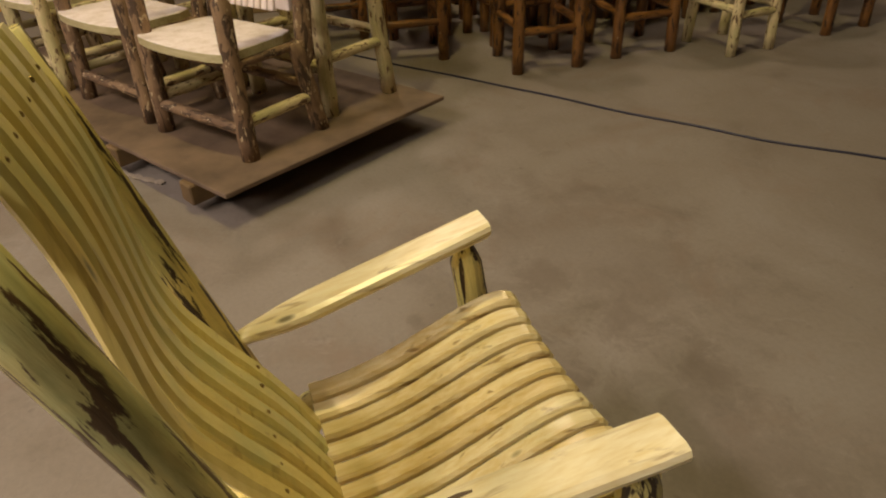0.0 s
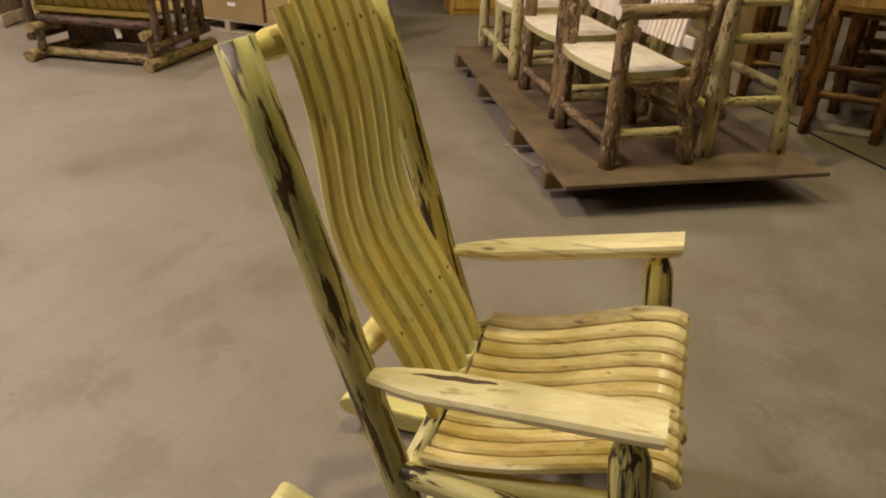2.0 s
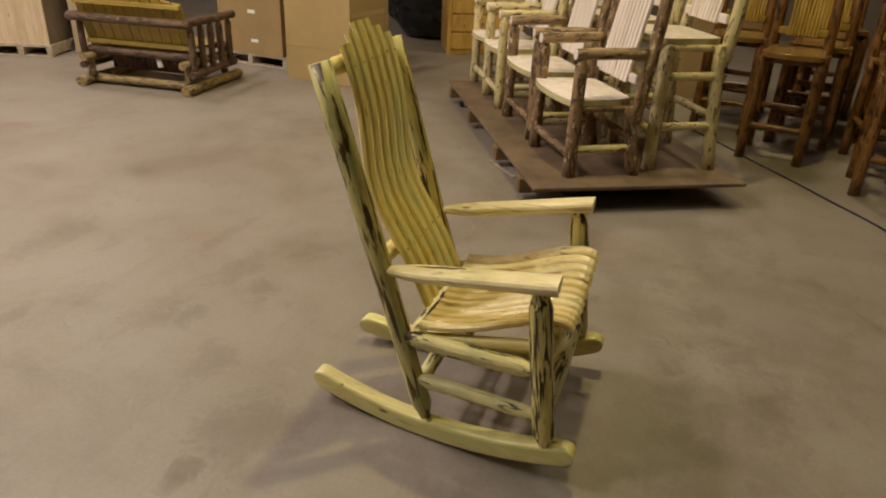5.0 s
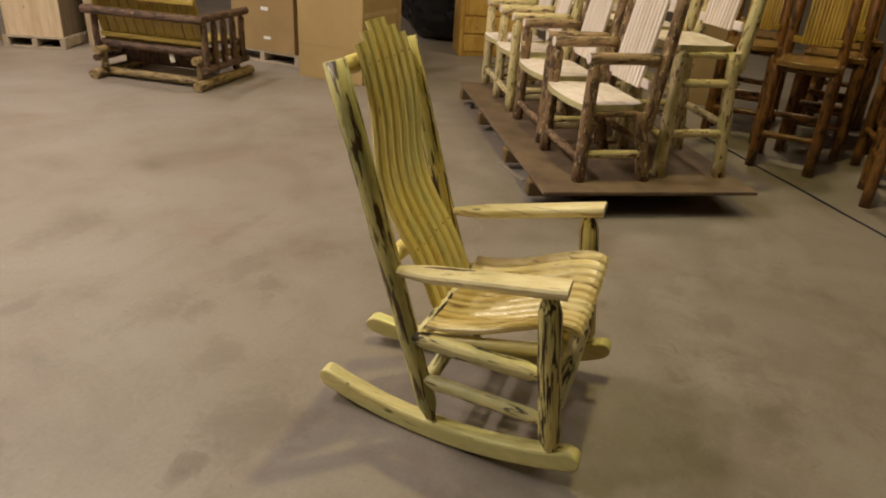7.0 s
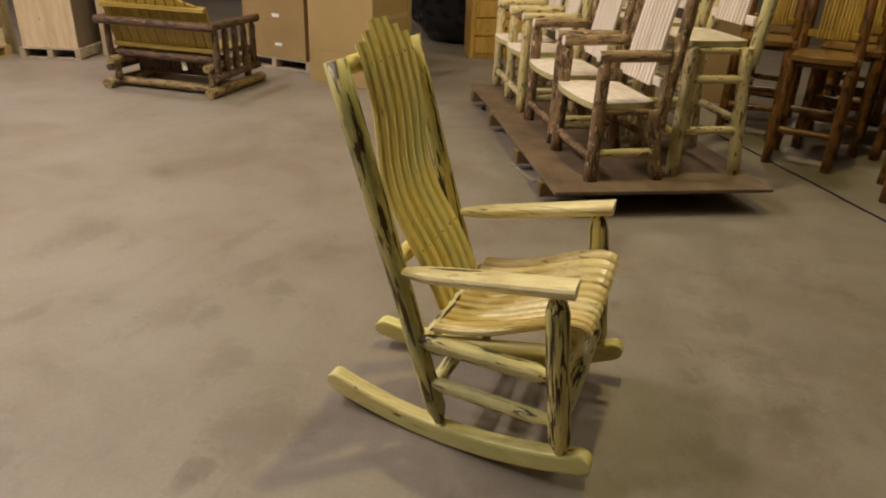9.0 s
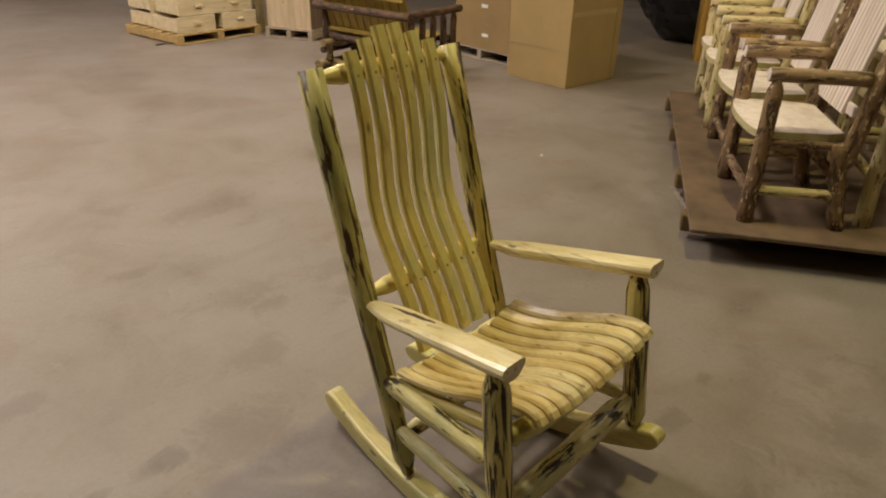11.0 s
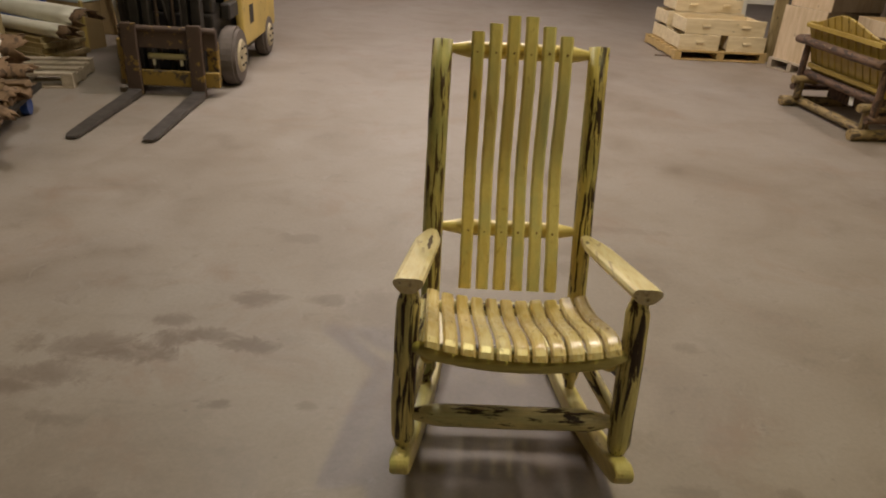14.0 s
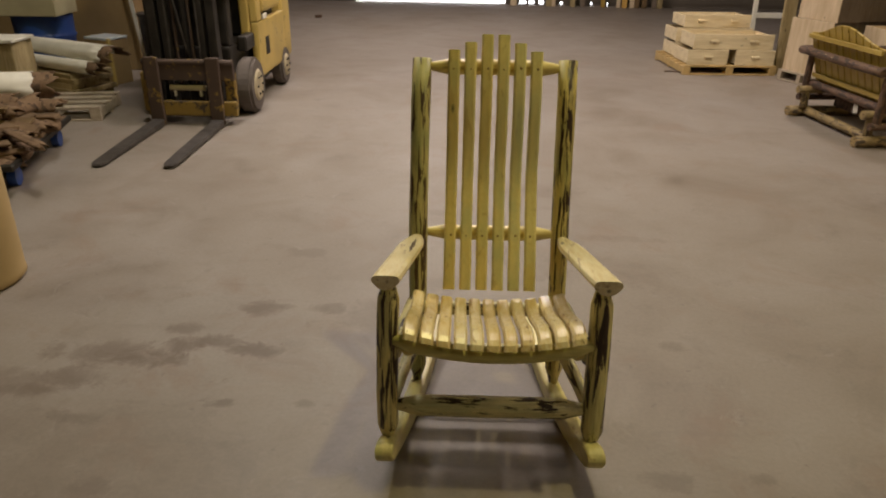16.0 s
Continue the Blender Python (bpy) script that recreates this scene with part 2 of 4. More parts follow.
PINE_L, PINE_D = (0.87, 0.765, 0.335), (0.77, 0.655, 0.25)
M = dict(
    concrete=concrete("concrete"),
    slat_back=sawn_wood("lacquered_pine_upright", PINE_L, PINE_D, 2, 0.3, tint=(0.64, 0.64, 0.32), streak=0.3, vary=(0.93, 0.86, 0.70)),
    slat_seat=sawn_wood("lacquered_pine_seat", (0.94, 0.83, 0.52), (0.80, 0.63, 0.28), 1, 0.27, streak=0.7, vary=(0.92, 0.80, 0.58)),
    pine_arm=sawn_wood("lacquered_pine_arm", (0.94, 0.85, 0.58), (0.82, 0.68, 0.36), 1, 0.28, streak=0.5),
    pine_log=sawn_wood("lacquered_pine_log", (0.86, 0.74, 0.31), (0.70, 0.55, 0.17), 2, 0.33, streak=0.5),
    rocker=dotted(sawn_wood("lacquered_rocker", (0.80, 0.69, 0.31), (0.62, 0.52, 0.20), 1, 0.35, tint=(0.60, 0.58, 0.24), streak=0.4), 9.0, (0.16, 0.09, 0.03), 0.06),
    rail=sawn_wood("greenish_pine_rail", (0.74, 0.66, 0.25), (0.52, 0.48, 0.17), 0, 0.35, streak=0.5),
    post=peeled_log("peeled_post", (0.68, 0.60, 0.24), (0.47, 0.47, 0.20), (0.13, 0.075, 0.03), 0.53, 0.4, 22.0, 2.6),
    post_front=peeled_log("striped_post", (0.86, 0.74, 0.30), (0.72, 0.66, 0.27), (0.060, 0.030, 0.013), 0.515, 0.38, 24.0, 1.6),
    post_dark=peeled_log("half_peeled_post", (0.74, 0.61, 0.21), (0.54, 0.50, 0.18), (0.060, 0.030, 0.013), 0.525, 0.4, 22.0, 2.6),
    rung=peeled_log("peeled_rung", (0.80, 0.71, 0.36), (0.60, 0.58, 0.29), (0.06, 0.034, 0.015), 0.55, 0.4, 20.0, 3.0),
    bark=peeled_log("bark_log", (0.30, 0.19, 0.10), (0.20, 0.12, 0.065), (0.115, 0.068, 0.036), 0.52, 0.7, 14.0, 4.0, 0.39),
    arm_bark=peeled_log("peeled_arm_log", (0.42, 0.29, 0.17), (0.30, 0.20, 0.11), (0.16, 0.10, 0.055), 0.55, 0.7, 14.0, 4.0, 0.36),
    base_bark=peeled_log("olive_bark_log", (0.33, 0.235, 0.10), (0.21, 0.15, 0.065), (0.10, 0.065, 0.035), 0.54, 0.6, 14.0, 4.0, 0.30),
    bark_dark=peeled_log("dark_bark_log", (0.15, 0.085, 0.05), (0.11, 0.062, 0.038), (0.06, 0.034, 0.022), 0.52, 0.7, 14.0, 4.0, 0.30),
    pale_log=peeled_log("pale_log", (0.72, 0.60, 0.34), (0.56, 0.50, 0.25), (0.24, 0.14, 0.07), 0.565, 0.6, 18.0, 6.0),
    white_pine=sawn_wood("raw_white_pine", (0.82, 0.74, 0.71), (0.75, 0.65, 0.61), 2, 0.65, knots=False),
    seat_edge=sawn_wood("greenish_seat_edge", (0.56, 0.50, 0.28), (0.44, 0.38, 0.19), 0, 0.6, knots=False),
    dark_log=peeled_log("brown_stained_log", (0.25, 0.115, 0.032), (0.15, 0.065, 0.021), (0.05, 0.022, 0.010), 0.55, 0.3, 16.0, 5.0, 0.28),
    amber=sawn_wood("amber_stained_pine", (0.50, 0.33, 0.07), (0.33, 0.20, 0.035), 2, 0.35, streak=0.3),
    olive=sawn_wood("olive_amber_pine", (0.40, 0.28, 0.045), (0.27, 0.18, 0.025), 2, 0.45, streak=0.3),
    olive_rail=sawn_wood("olive_amber_batten", (0.42, 0.30, 0.07), (0.29, 0.20, 0.04), 0, 0.45, streak=0.3),
    amber_seat=sawn_wood("amber_stained_seat", (0.27, 0.15, 0.045), (0.16, 0.085, 0.025), 1, 0.25),
    plywood=plain("dirty_plywood", (0.185, 0.125, 0.08), 0.65, 0, 0.45, 5),
    block=plain("rough_timber_block", (0.17, 0.105, 0.045), 0.8, 0, 0.4, 9),
    cardboard=plain("cardboard", (0.42, 0.295, 0.13), 0.8, 0, 0.12, 3, 0.05),
    carton=plain("brown_carton", (0.35, 0.235, 0.105), 0.8, 0, 0.15, 3, 0.05),
    paper=plain("paper_label", (0.8, 0.8, 0.78), 0.6, 0, 0.05, 5, 0),
    tape=plain("parcel_tape", (0.52, 0.38, 0.2), 0.3, 0, 0.1, 5, 0),
    pallet=plain("weathered_pallet_wood", (0.40, 0.33, 0.25), 0.85, 0, 0.3, 12),
    pallet_new=plain("fresh_pallet_wood", (0.52, 0.36, 0.15), 0.8, 0, 0.25, 12),
    birch=sawn_wood("birch_plywood", (0.66, 0.53, 0.37), (0.58, 0.45, 0.30), 2, 0.6),
    box_panel=plain("dull_cream_panel", (0.40, 0.35, 0.21), 0.7, 0, 0.15, 4, 0.05),
    drawer=sawn_wood("raw_drawer_pine", (0.78, 0.67, 0.46), (0.68, 0.55, 0.34), 0, 0.6),
    cabinet=sawn_wood("honey_pine", (0.74, 0.47, 0.13), (0.56, 0.32, 0.07), 2, 0.4),
    yellow=worn_paint("worn_yellow_paint", (0.56, 0.40, 0.11), (0.09, 0.065, 0.04), 0.60),
    rust=worn_paint("rusty_carriage", (0.075, 0.046, 0.032), (0.27, 0.17, 0.035), 0.57, 0.7),
    sludge=worn_paint("grimy_yellow_paint", (0.30, 0.19, 0.035), (0.05, 0.035, 0.025), 0.52, 0.6),
    bark_scrap=peeled_log("bark_scrap", (0.20, 0.125, 0.07), (0.15, 0.09, 0.05), (0.10, 0.06, 0.034), 0.56, 0.9, 8.0, 4.0),
    glass=plain("dusty_clear_top", (0.55, 0.6, 0.6), 0.15, 0, 0.1, 6, 0),
    black=plain("grimy_black_steel", (0.034, 0.029, 0.024), 0.5, 0.3, 0.5, 9),
    steel=plain("worn_fork_steel", (0.13, 0.115, 0.105), 0.45, 0.6, 0.4, 14),
    tyre=plain("grey_worn_rubber", (0.13, 0.105, 0.09), 0.85, 0, 0.3, 9),
    rim=plain("dusty_wheel_rim", (0.50, 0.42, 0.27), 0.6, 0.2, 0.3, 9),
    film=plain("black_plastic_film", (0.010, 0.010, 0.013), 0.12, 0, 0.3, 5, 0.8),
    blue=plain("blue_plastic", (0.025, 0.07, 0.27), 0.4, 0, 0.2, 4),
    white=plain("dull_white", (0.70, 0.66, 0.56), 0.6, 0, 0.15, 6),
    scrap=plain("brown_scrap_bark", (0.17, 0.105, 0.055), 0.9, 0, 0.5, 11, 0.4),
    brass=plain("brass_screw", (0.62, 0.46, 0.18), 0.3, 0.9, 0.1, 30, 0),
    # darker copy of brass: shade around the sunk back screws put into colour
    screw=plain("shaded_brass_screw", (0.36, 0.25, 0.09), 0.32, 0.8, 0.1, 30, 0),
    ingrown=plain("ingrown_bark", (0.10, 0.06, 0.03), 0.6, 0, 0.1, 30, 0),
    rubber=plain("dark_blue_cable", (0.022, 0.022, 0.045), 0.5, 0, 0.2, 20, 0),
    wall=plain("dark_metal_cladding", (0.14, 0.115, 0.09), 0.7, 0.0, 0.25, 1.5),
    roof=plain("roof_deck", (0.20, 0.18, 0.15), 0.8, 0, 0.2, 1.5),
    lumber=sawn_wood("rough_lumber", (0.42, 0.33, 0.17), (0.25, 0.185, 0.09), 2, 0.8),
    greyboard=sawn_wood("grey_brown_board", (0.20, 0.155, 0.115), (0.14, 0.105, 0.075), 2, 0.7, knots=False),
    daylight=None,
)
m, nd, ln, b = material("daylight_backdrop")
b.inputs["Base Color"].default_value = (0.8, 0.8, 0.8, 1)
b.inputs["Emission Color"].default_value = (0.93, 0.95, 1.0, 1)
b.inputs["Emission Strength"].default_value = 6.0
M["daylight"] = m


# ---------------------------------------------------------------- helpers for meshes
def finish(bm, smooth=False):
    if smooth:
        for f in bm.faces:
            f.smooth = True
    return bm


def part(name, bm, mat, parent=None, label="", m=None):
    """Links a bmesh as one mesh object under a thing or part."""
    me = bpy.data.meshes.new(name)
    bm.to_mesh(me)
    bm.free()
    me.materials.append(M[mat])
    ob = new(name, me)
    if parent is not None:
        ob.parent = parent
    if m is not None:
        ob.matrix_basis = m
    if label:
        ob["label"] = label
    return ob


def thing(name, m, label, category, group="", kind=""):
    ob = new(name)
    ob.empty_display_size = 0.1
    ob.matrix_basis = m
    return tagged(ob, label, category, group, kind)


def sized(m, x, y=None, z=None):
    """The pose m with its own axes stretched."""
    return m @ Matrix.Diagonal((x, x if y is None else y, x if z is None else z, 1))


def box_bm(lo, hi, bevel=0.004, segments=1, jitter=0.0):
    bm = bmesh.new()
    bmesh.ops.create_cube(bm, size=1)
    for v in bm.verts:
        v.co = Vector([(a + b) / 2 + c * (b - a) for a, b, c in zip(lo, hi, v.co)])
        if jitter:
            v.co += Vector([random.uniform(-jitter, jitter) for _ in range(3)])
    if bevel:
        bmesh.ops.bevel(bm, geom=bm.edges[:], offset=bevel, segments=segments, affect="EDGES", profile=0.6)
    return bm


def rings_bm(rings, closed=True, smooth=True):
    """Skins rings of points (each a list of Vectors) and caps both ends."""
    bm = bmesh.new()
    rows = [[bm.verts.new(p) for p in r] for r in rings]
    n = len(rows[0])
    for a, b2 in zip(rows, rows[1:]):
        for i in range(n if closed else n - 1):
            j = (i + 1) % n
            f = bm.faces.new((a[i], a[j], b2[j], b2[i]))
            f.smooth = smooth
    if closed:
        bm.faces.new(rows[0][::-1])
        bm.faces.new(rows[-1])
    bmesh.ops.recalc_face_normals(bm, faces=bm.faces[:])
    return bm


def log_bm(length, radii, sides=12, wobble=0.06, bend=0.0, seed=0):
    """A log along local z from 0. radii: (share of the length, radius) in order."""
    rnd = random.Random(seed)
    ph, amp = rnd.uniform(0, 6.28), rnd.uniform(0.5, 1.0) * bend
    stations = sorted({s for s, _ in radii} | {i / 7 for i in range(8)})
    rings = []
    for s in stations:
        r = np.interp(s, [a for a, _ in radii], [c for _, c in radii])
        cx, cy = amp * math.sin(math.pi * s) * math.cos(ph), amp * math.sin(math.pi * s) * math.sin(ph)
        ring = []
        for i in range(sides):
            a = 2 * math.pi * i / sides
            k = 1 + wobble * noise.noise(Vector((math.cos(a) * 1.3 + seed * 3.1, math.sin(a) * 1.3, s * length * 9)))
            ring.append(Vector((cx + r * k * math.cos(a), cy + r * k * math.sin(a), s * length)))
        rings.append(ring)
    return rings_bm(rings)


COUNT = [0]


def log(name, p, q, r, mat, parent, ends=(0, 0), label="", wobble=0.06, bend=0.0, r2=None, sides=12):
    """A log between two points, with pencil-pointed tenons of the given lengths at its ends."""
    COUNT[0] += 1
    p, q = Vector(p), Vector(q)
    d = q - p
    n = d.length
    r2 = r if r2 is None else r2
    rr = [(0.0, r), (1.0, r2)]
    if ends[0]:
        rr = [(0.0, r * 0.52), (0.3 * ends[0] / n, r * 0.58), (ends[0] / n, r)] + rr[1:]
    if ends[1]:
        rr = rr[:-1] + [(1 - ends[1] / n, r2), (1 - 0.3 * ends[1] / n, r2 * 0.58), (1.0, r2 * 0.52)]
    bm = log_bm(n, rr, sides, wobble, bend, COUNT[0])
    turn = d.to_track_quat("Z", "Y").to_matrix().to_4x4()
    return part(name, bm, mat, parent, label, Matrix.Translation(p) @ turn)


def interp(x, pts):
    return float(np.interp(x, [a for a, _ in pts], [b for _, b in pts]))


def smooth_curve(pts, steps):
    """Points on a smooth curve through the given (s, value) pairs."""
    out = []
    xs, ys = [a for a, _ in pts], [b for _, b in pts]
    for i in range(steps + 1):
        x = xs[0] + (xs[-1] - xs[0]) * i / steps
        k = max(j for j in range(len(xs) - 1) if xs[j] <= x + 1e-9)
        h = xs[k + 1] - xs[k]
        t = (x - xs[k]) / h
        m0 = (ys[k + 1] - ys[k - 1]) / (xs[k + 1] - xs[k - 1]) if k else (ys[1] - ys[0]) / h
        m1 = (ys[k + 2] - ys[k]) / (xs[k + 2] - xs[k]) if k + 2 < len(xs) else (ys[k + 1] - ys[k]) / h
        y = (2 * t**3 - 3 * t**2 + 1) * ys[k] + (t**3 - 2 * t**2 + t) * h * m0 + (3 * t**2 - 2 * t**3) * ys[k + 1] + (t**3 - t**2) * h * m1
        out.append((x, y))
    return out


# ---------------------------------------------------------------- the hall
def setting(name, bm, mat, label, category):
    return tagged(part(name, bm, mat), label, category, kind="structure")


X0, X1, Y0, Y1, H = -9.0, 9.5, -8.0, 13.9, 6.0
bm = bmesh.new()
bmesh.ops.create_grid(bm, x_segments=40, y_segments=40, size=1)
for v in bm.verts:
    v.co = Vector((X0 + (X1 - X0) * (v.co.x + 1) / 2, Y0 + (Y1 + 4 - Y0) * (v.co.y + 1) / 2, 0))
setting("floor", bm, "concrete", "stained grey-brown concrete warehouse floor", "floor")
setting("wall_west", box_bm((X0 - 0.2, Y0 - 0.2, 0), (X0, Y1 + 0.2, H), 0), "wall", "dim brown metal-clad warehouse wall", "wall")
setting("wall_east", box_bm((X1, Y0 - 0.2, 0), (X1 + 0.2, Y1 + 0.2, H), 0), "wall", "dim brown metal-clad warehouse wall", "wall")
setting("wall_south", box_bm((X0, Y0 - 0.2, 0), (X1, Y0, H), 0), "wall", "dim brown metal-clad warehouse wall", "wall")
DX0, DX1 = -2.95, 0.30
setting("wall_north", box_bm((X0, Y1, 0), (DX0, Y1 + 0.2, H), 0), "wall", "dim brown wall beside the loading door", "wall")
east = setting("wall_north_east", box_bm((DX1, Y1, 0.075), (X1, Y1 + 0.2, H), 0), "wall", "dim brown wall with daylight under its foot", "wall")
GAPS = [(0.68, 0.075), (0.86, 0.06), (1.07, 0.06), (1.50, 0.03), (2.14, 0.025), (2.48, 0.02)]
edges = [DX1] + [x + k * w for x, w in GAPS for k in (-1, 1)] + [X1]
for lo, hi in zip(edges[::2], edges[1::2]):
    part("foot_board", box_bm((lo, Y1 + 0.02, 0), (hi, Y1 + 0.18, 0.0745), 0), "wall", east)
setting("wall_north_lintel", box_bm((DX0, Y1, 3.6), (DX1, Y1 + 0.2, H), 0), "wall", "dim brown wall above the loading door", "wall")
door = tagged(part("door_1", box_bm((DX0 + 0.01, Y1 + 0.05, 0.062), (DX1 - 0.01, Y1 + 0.11, 3.59), 0.01), "wall"), "closed loading door with daylight showing under it", "door", kind="structure")
for k in range(1, 6):
    part("panel", box_bm((DX0 + 0.03, Y1 + 0.035, 0.09 + 0.58 * k), (DX1 - 0.03, Y1 + 0.05, 0.12 + 0.58 * k), 0.004), "wall", door)
setting("ceiling", box_bm((X0 - 0.2, Y0 - 0.2, H), (X1 + 0.2, Y1 + 0.2, H + 0.2), 0), "roof", "high grey roof deck", "ceiling")
setting("backdrop", box_bm((X0, Y1 + 0.30, 0.0), (X1, Y1 + 0.4, 3.0), 0), "daylight", "bright daylight outside the loading door", "daylight")


# ---------------------------------------------------------------- rocking chair
RC = 1.36


ARC = 0.11  # the lowest point of the rocker lies behind the middle of the chair


def rocker_bm(side):
    """A curved runner with round noses."""
    lo, hi, nose = -0.382, 0.470, 0.034
    ys = [lo + nose * (1 - math.cos(k * math.pi / 12)) for k in range(7)]
    ys += [lo + nose + (hi - lo - 2 * nose) * k / 34 for k in range(1, 34)]
    ys += [hi - nose * (1 - math.cos(k * math.pi / 12)) for k in range(6, -1, -1)]
    rings = []
    for y in ys:
        x = side * interp(y, [(-0.4, 0.301), (0.0, 0.240), (0.48, 0.170)])
        ry = RC - 0.032
        a = math.asin((y - ARC) / ry)
        c = Vector((x, y, 0.0015 + RC - ry * math.cos(a)))
        nrm, out = Vector((0, -math.sin(a), math.cos(a))), Vector((1, 0, 0))
        d = min(y - lo, hi - y, nose) / nose
        k = max(0.12, math.sqrt(1 - (1 - d) ** 2))
        hw, hh = 0.0265 * (0.9 + 0.1 * k), 0.032 * k
        r = 0.010 * k
        sect = [(-hw + r, hh), (hw - r, hh), (hw - 0.3 * r, hh - 0.3 * r), (hw, hh - r), (hw, -hh + r), (hw - 0.3 * r, -hh + 0.3 * r), (hw - r, -hh), (-hw + r, -hh), (-hw + 0.3 * r, -hh + 0.3 * r), (-hw, -hh + r), (-hw, hh - r), (-hw + 0.3 * r, hh - 0.3 * r)]
        rings.append([c + out * u + nrm * v for u, v in sect])
    return rings_bm(rings, smooth=False)


BACK = [(0.390, 0.120), (0.45, 0.147), (0.516, 0.181), (0.556, 0.205), (0.596, 0.231), (0.645, 0.260), (0.692, 0.285), (0.74, 0.301), (0.786, 0.311), (0.877, 0.321), (0.96, 0.333), (1.035, 0.352), (1.097, 0.373), (1.165, 0.402)]
SEAT = [(-0.314, 0.440), (-0.308, 0.449), (-0.294, 0.4535), (-0.270, 0.453), (-0.22, 0.440), (-0.15, 0.413), (-0.07, 0.382), (0.01, 0.361), (0.06, 0.354), (0.098, 0.353)]


def strip_bm(points, x, half_w, thick, wave=0.0, tilt=0.0):
    """A bent slat: points are (y, z) of its front or upper face."""
    rings = []
    n = len(points)
    for i, (y, z) in enumerate(points):
        a, b2 = points[max(i - 1, 0)], points[min(i + 1, n - 1)]
        t = Vector((0, b2[0] - a[0], b2[1] - a[1])).normalized()
        nrm = t.cross(Vector((1, 0, 0))).normalized()
        w, r = half_w * (1 + wave * math.sin(i * 1.7 + x * 40)), 0.006
        c = Vector((x, y, z))
        sect = [(-w + r, 0), (w - r, 0), (w, -r), (w, -thick + r), (w - r, -thick), (-w + r, -thick), (-w, -thick + r), (-w, -r)]
        rings.append([c + Vector((u, 0, u * tilt)) + nrm * v for u, v in sect])
    return rings_bm(rings, smooth=False)


def dish(x):
    """Height of the seat across its width: hollow in the middle."""
    return 0.034 * (x / 0.25) ** 2 - 0.009


def rocking_chair(m):
    ch = thing("rocking_chair", m, "lacquered yellow pine log rocking chair with curved slats", "chair")
    for side, nm in ((-1, "rocker"), (1, "rocker")):
        part(nm, rocker_bm(side), "rocker", ch)
    for side in (-1, 1):
        log("rear_post", (side * 0.232, 0.072, 0.064), (side * 0.236, 0.387, 1.086), 0.029, "post" if side < 0 else "post_dark", ch, ends=(0.05, 0), bend=0.006, wobble=0.1, r2=0.031, label="green-tinged half-peeled post")
        log("front_post", (side * 0.293, -0.300, 0.112), (side * 0.289, -0.238, 0.614), 0.0315, "post_front", ch, ends=(0.055, 0.065), bend=0.004, wobble=0.1, label="post with dark strips of bark")
        # half-round arm, pointed at the back
        rings = []
        for i in range(13):
            s = i / 12
            y = -0.286 + 0.490 * s
            z = 0.640 - 0.088 * s
            x = side * (0.293 - 0.055 * s)
            k = interp(s, [(0, 0.97), (0.03, 1), (0.74, 1.0), (0.87, 0.80), (1.0, 0.38)])
            hw, dp = 0.039 * k, 0.044 * interp(s, [(0, 1), (0.8, 0.9), (1, 0.55)])
            sect = [(-hw, -0.012), (-hw + 0.004, -0.004), (-hw + 0.014, 0), (hw - 0.014, 0), (hw - 0.004, -0.004), (hw, -0.012), (hw * 0.93, -dp * 0.5), (hw * 0.5, -dp * 0.9), (0, -dp), (-hw * 0.5, -dp * 0.9), (-hw * 0.93, -dp * 0.5)]
            rings.append([Vector((x + u, y, z + w)) for u, w in sect])
        arm = part("arm", rings_bm(rings, smooth=False), "pine_arm", ch, "pale half-round arm pointed at the back")
        if side < 0:
            # strip of bark grown into the top of this arm
            pocket = []
            for i in range(9):
                k = i / 8
                sh = 0.52 + 0.30 * k
                w = 0.0055 * math.sin(math.pi * min(1, k * 0.9 + 0.08)) + 0.0006
                c = Vector((side * (0.293 - 0.055 * sh) + 0.017 - 0.008 * k + 0.0015 * math.sin(i * 2.1), -0.286 + 0.490 * sh, 0.640 - 0.088 * sh))
                pocket.append([c + Vector((u * w, 0, v)) for u, v in ((-1, -0.004), (1, -0.004), (1, 0.0004), (-1, 0.0004))])
            part("bark_pocket", rings_bm(pocket, smooth=False), "ingrown", arm, "dark strip of bark grown into the wood")
        # seat rail, two side rungs
        log("side_rail", (side * 0.228, 0.095, 0.338), (side * 0.236, -0.27, 0.402), 0.019, "pine_log", ch, wobble=0.04)
        log("side_rung", (side * 0.238, 0.155, 0.340), (side * 0.290, -0.262, 0.355), 0.026, "rung", ch, ends=(0.05, 0.05), wobble=0.1)
        log("side_rung", (side * 0.238, 0.112, 0.205), (side * 0.292, -0.280, 0.216), 0.021, "rung", ch, ends=(0.05, 0.05), wobble=0.1)
    log("front_rung", (-0.285, -0.280, 0.225), (0.285, -0.280, 0.225), 0.031, "rung", ch, ends=(0.08, 0.08), wobble=0.1, bend=0.004)
    # front rail, bowed to the dish of the seat
    rings = []
    for i in range(13):
        x = -0.277 + 0.554 * i / 12
        r = 0.025 * (0.6 if i in (0, 12) else 1)
        c = Vector((x, -0.274, 0.404 + dish(x)))
        rings.append([c + Vector((0, r * math.cos(k * math.pi / 5), r * math.sin(k * math.pi / 5))) for k in range(10)])
    part("front_rail", rings_bm(rings), "rail", ch, "green-tinged half-round seat rail")
    log("rear_rail", (-0.232, 0.132, 0.312), (0.232, 0.132, 0.312), 0.023, "rung", ch, ends=(0.04, 0.04))
    log("rear_rung", (-0.230, 0.102, 0.168), (0.230, 0.102, 0.168), 0.023, "rung", ch, ends=(0.06, 0.06), wobble=0.1)
    log("top_rail", (-0.225, 0.385, 1.062), (0.225, 0.385, 1.062), 0.025, "pine_log", ch, ends=(0.075, 0.075), wobble=0.05)
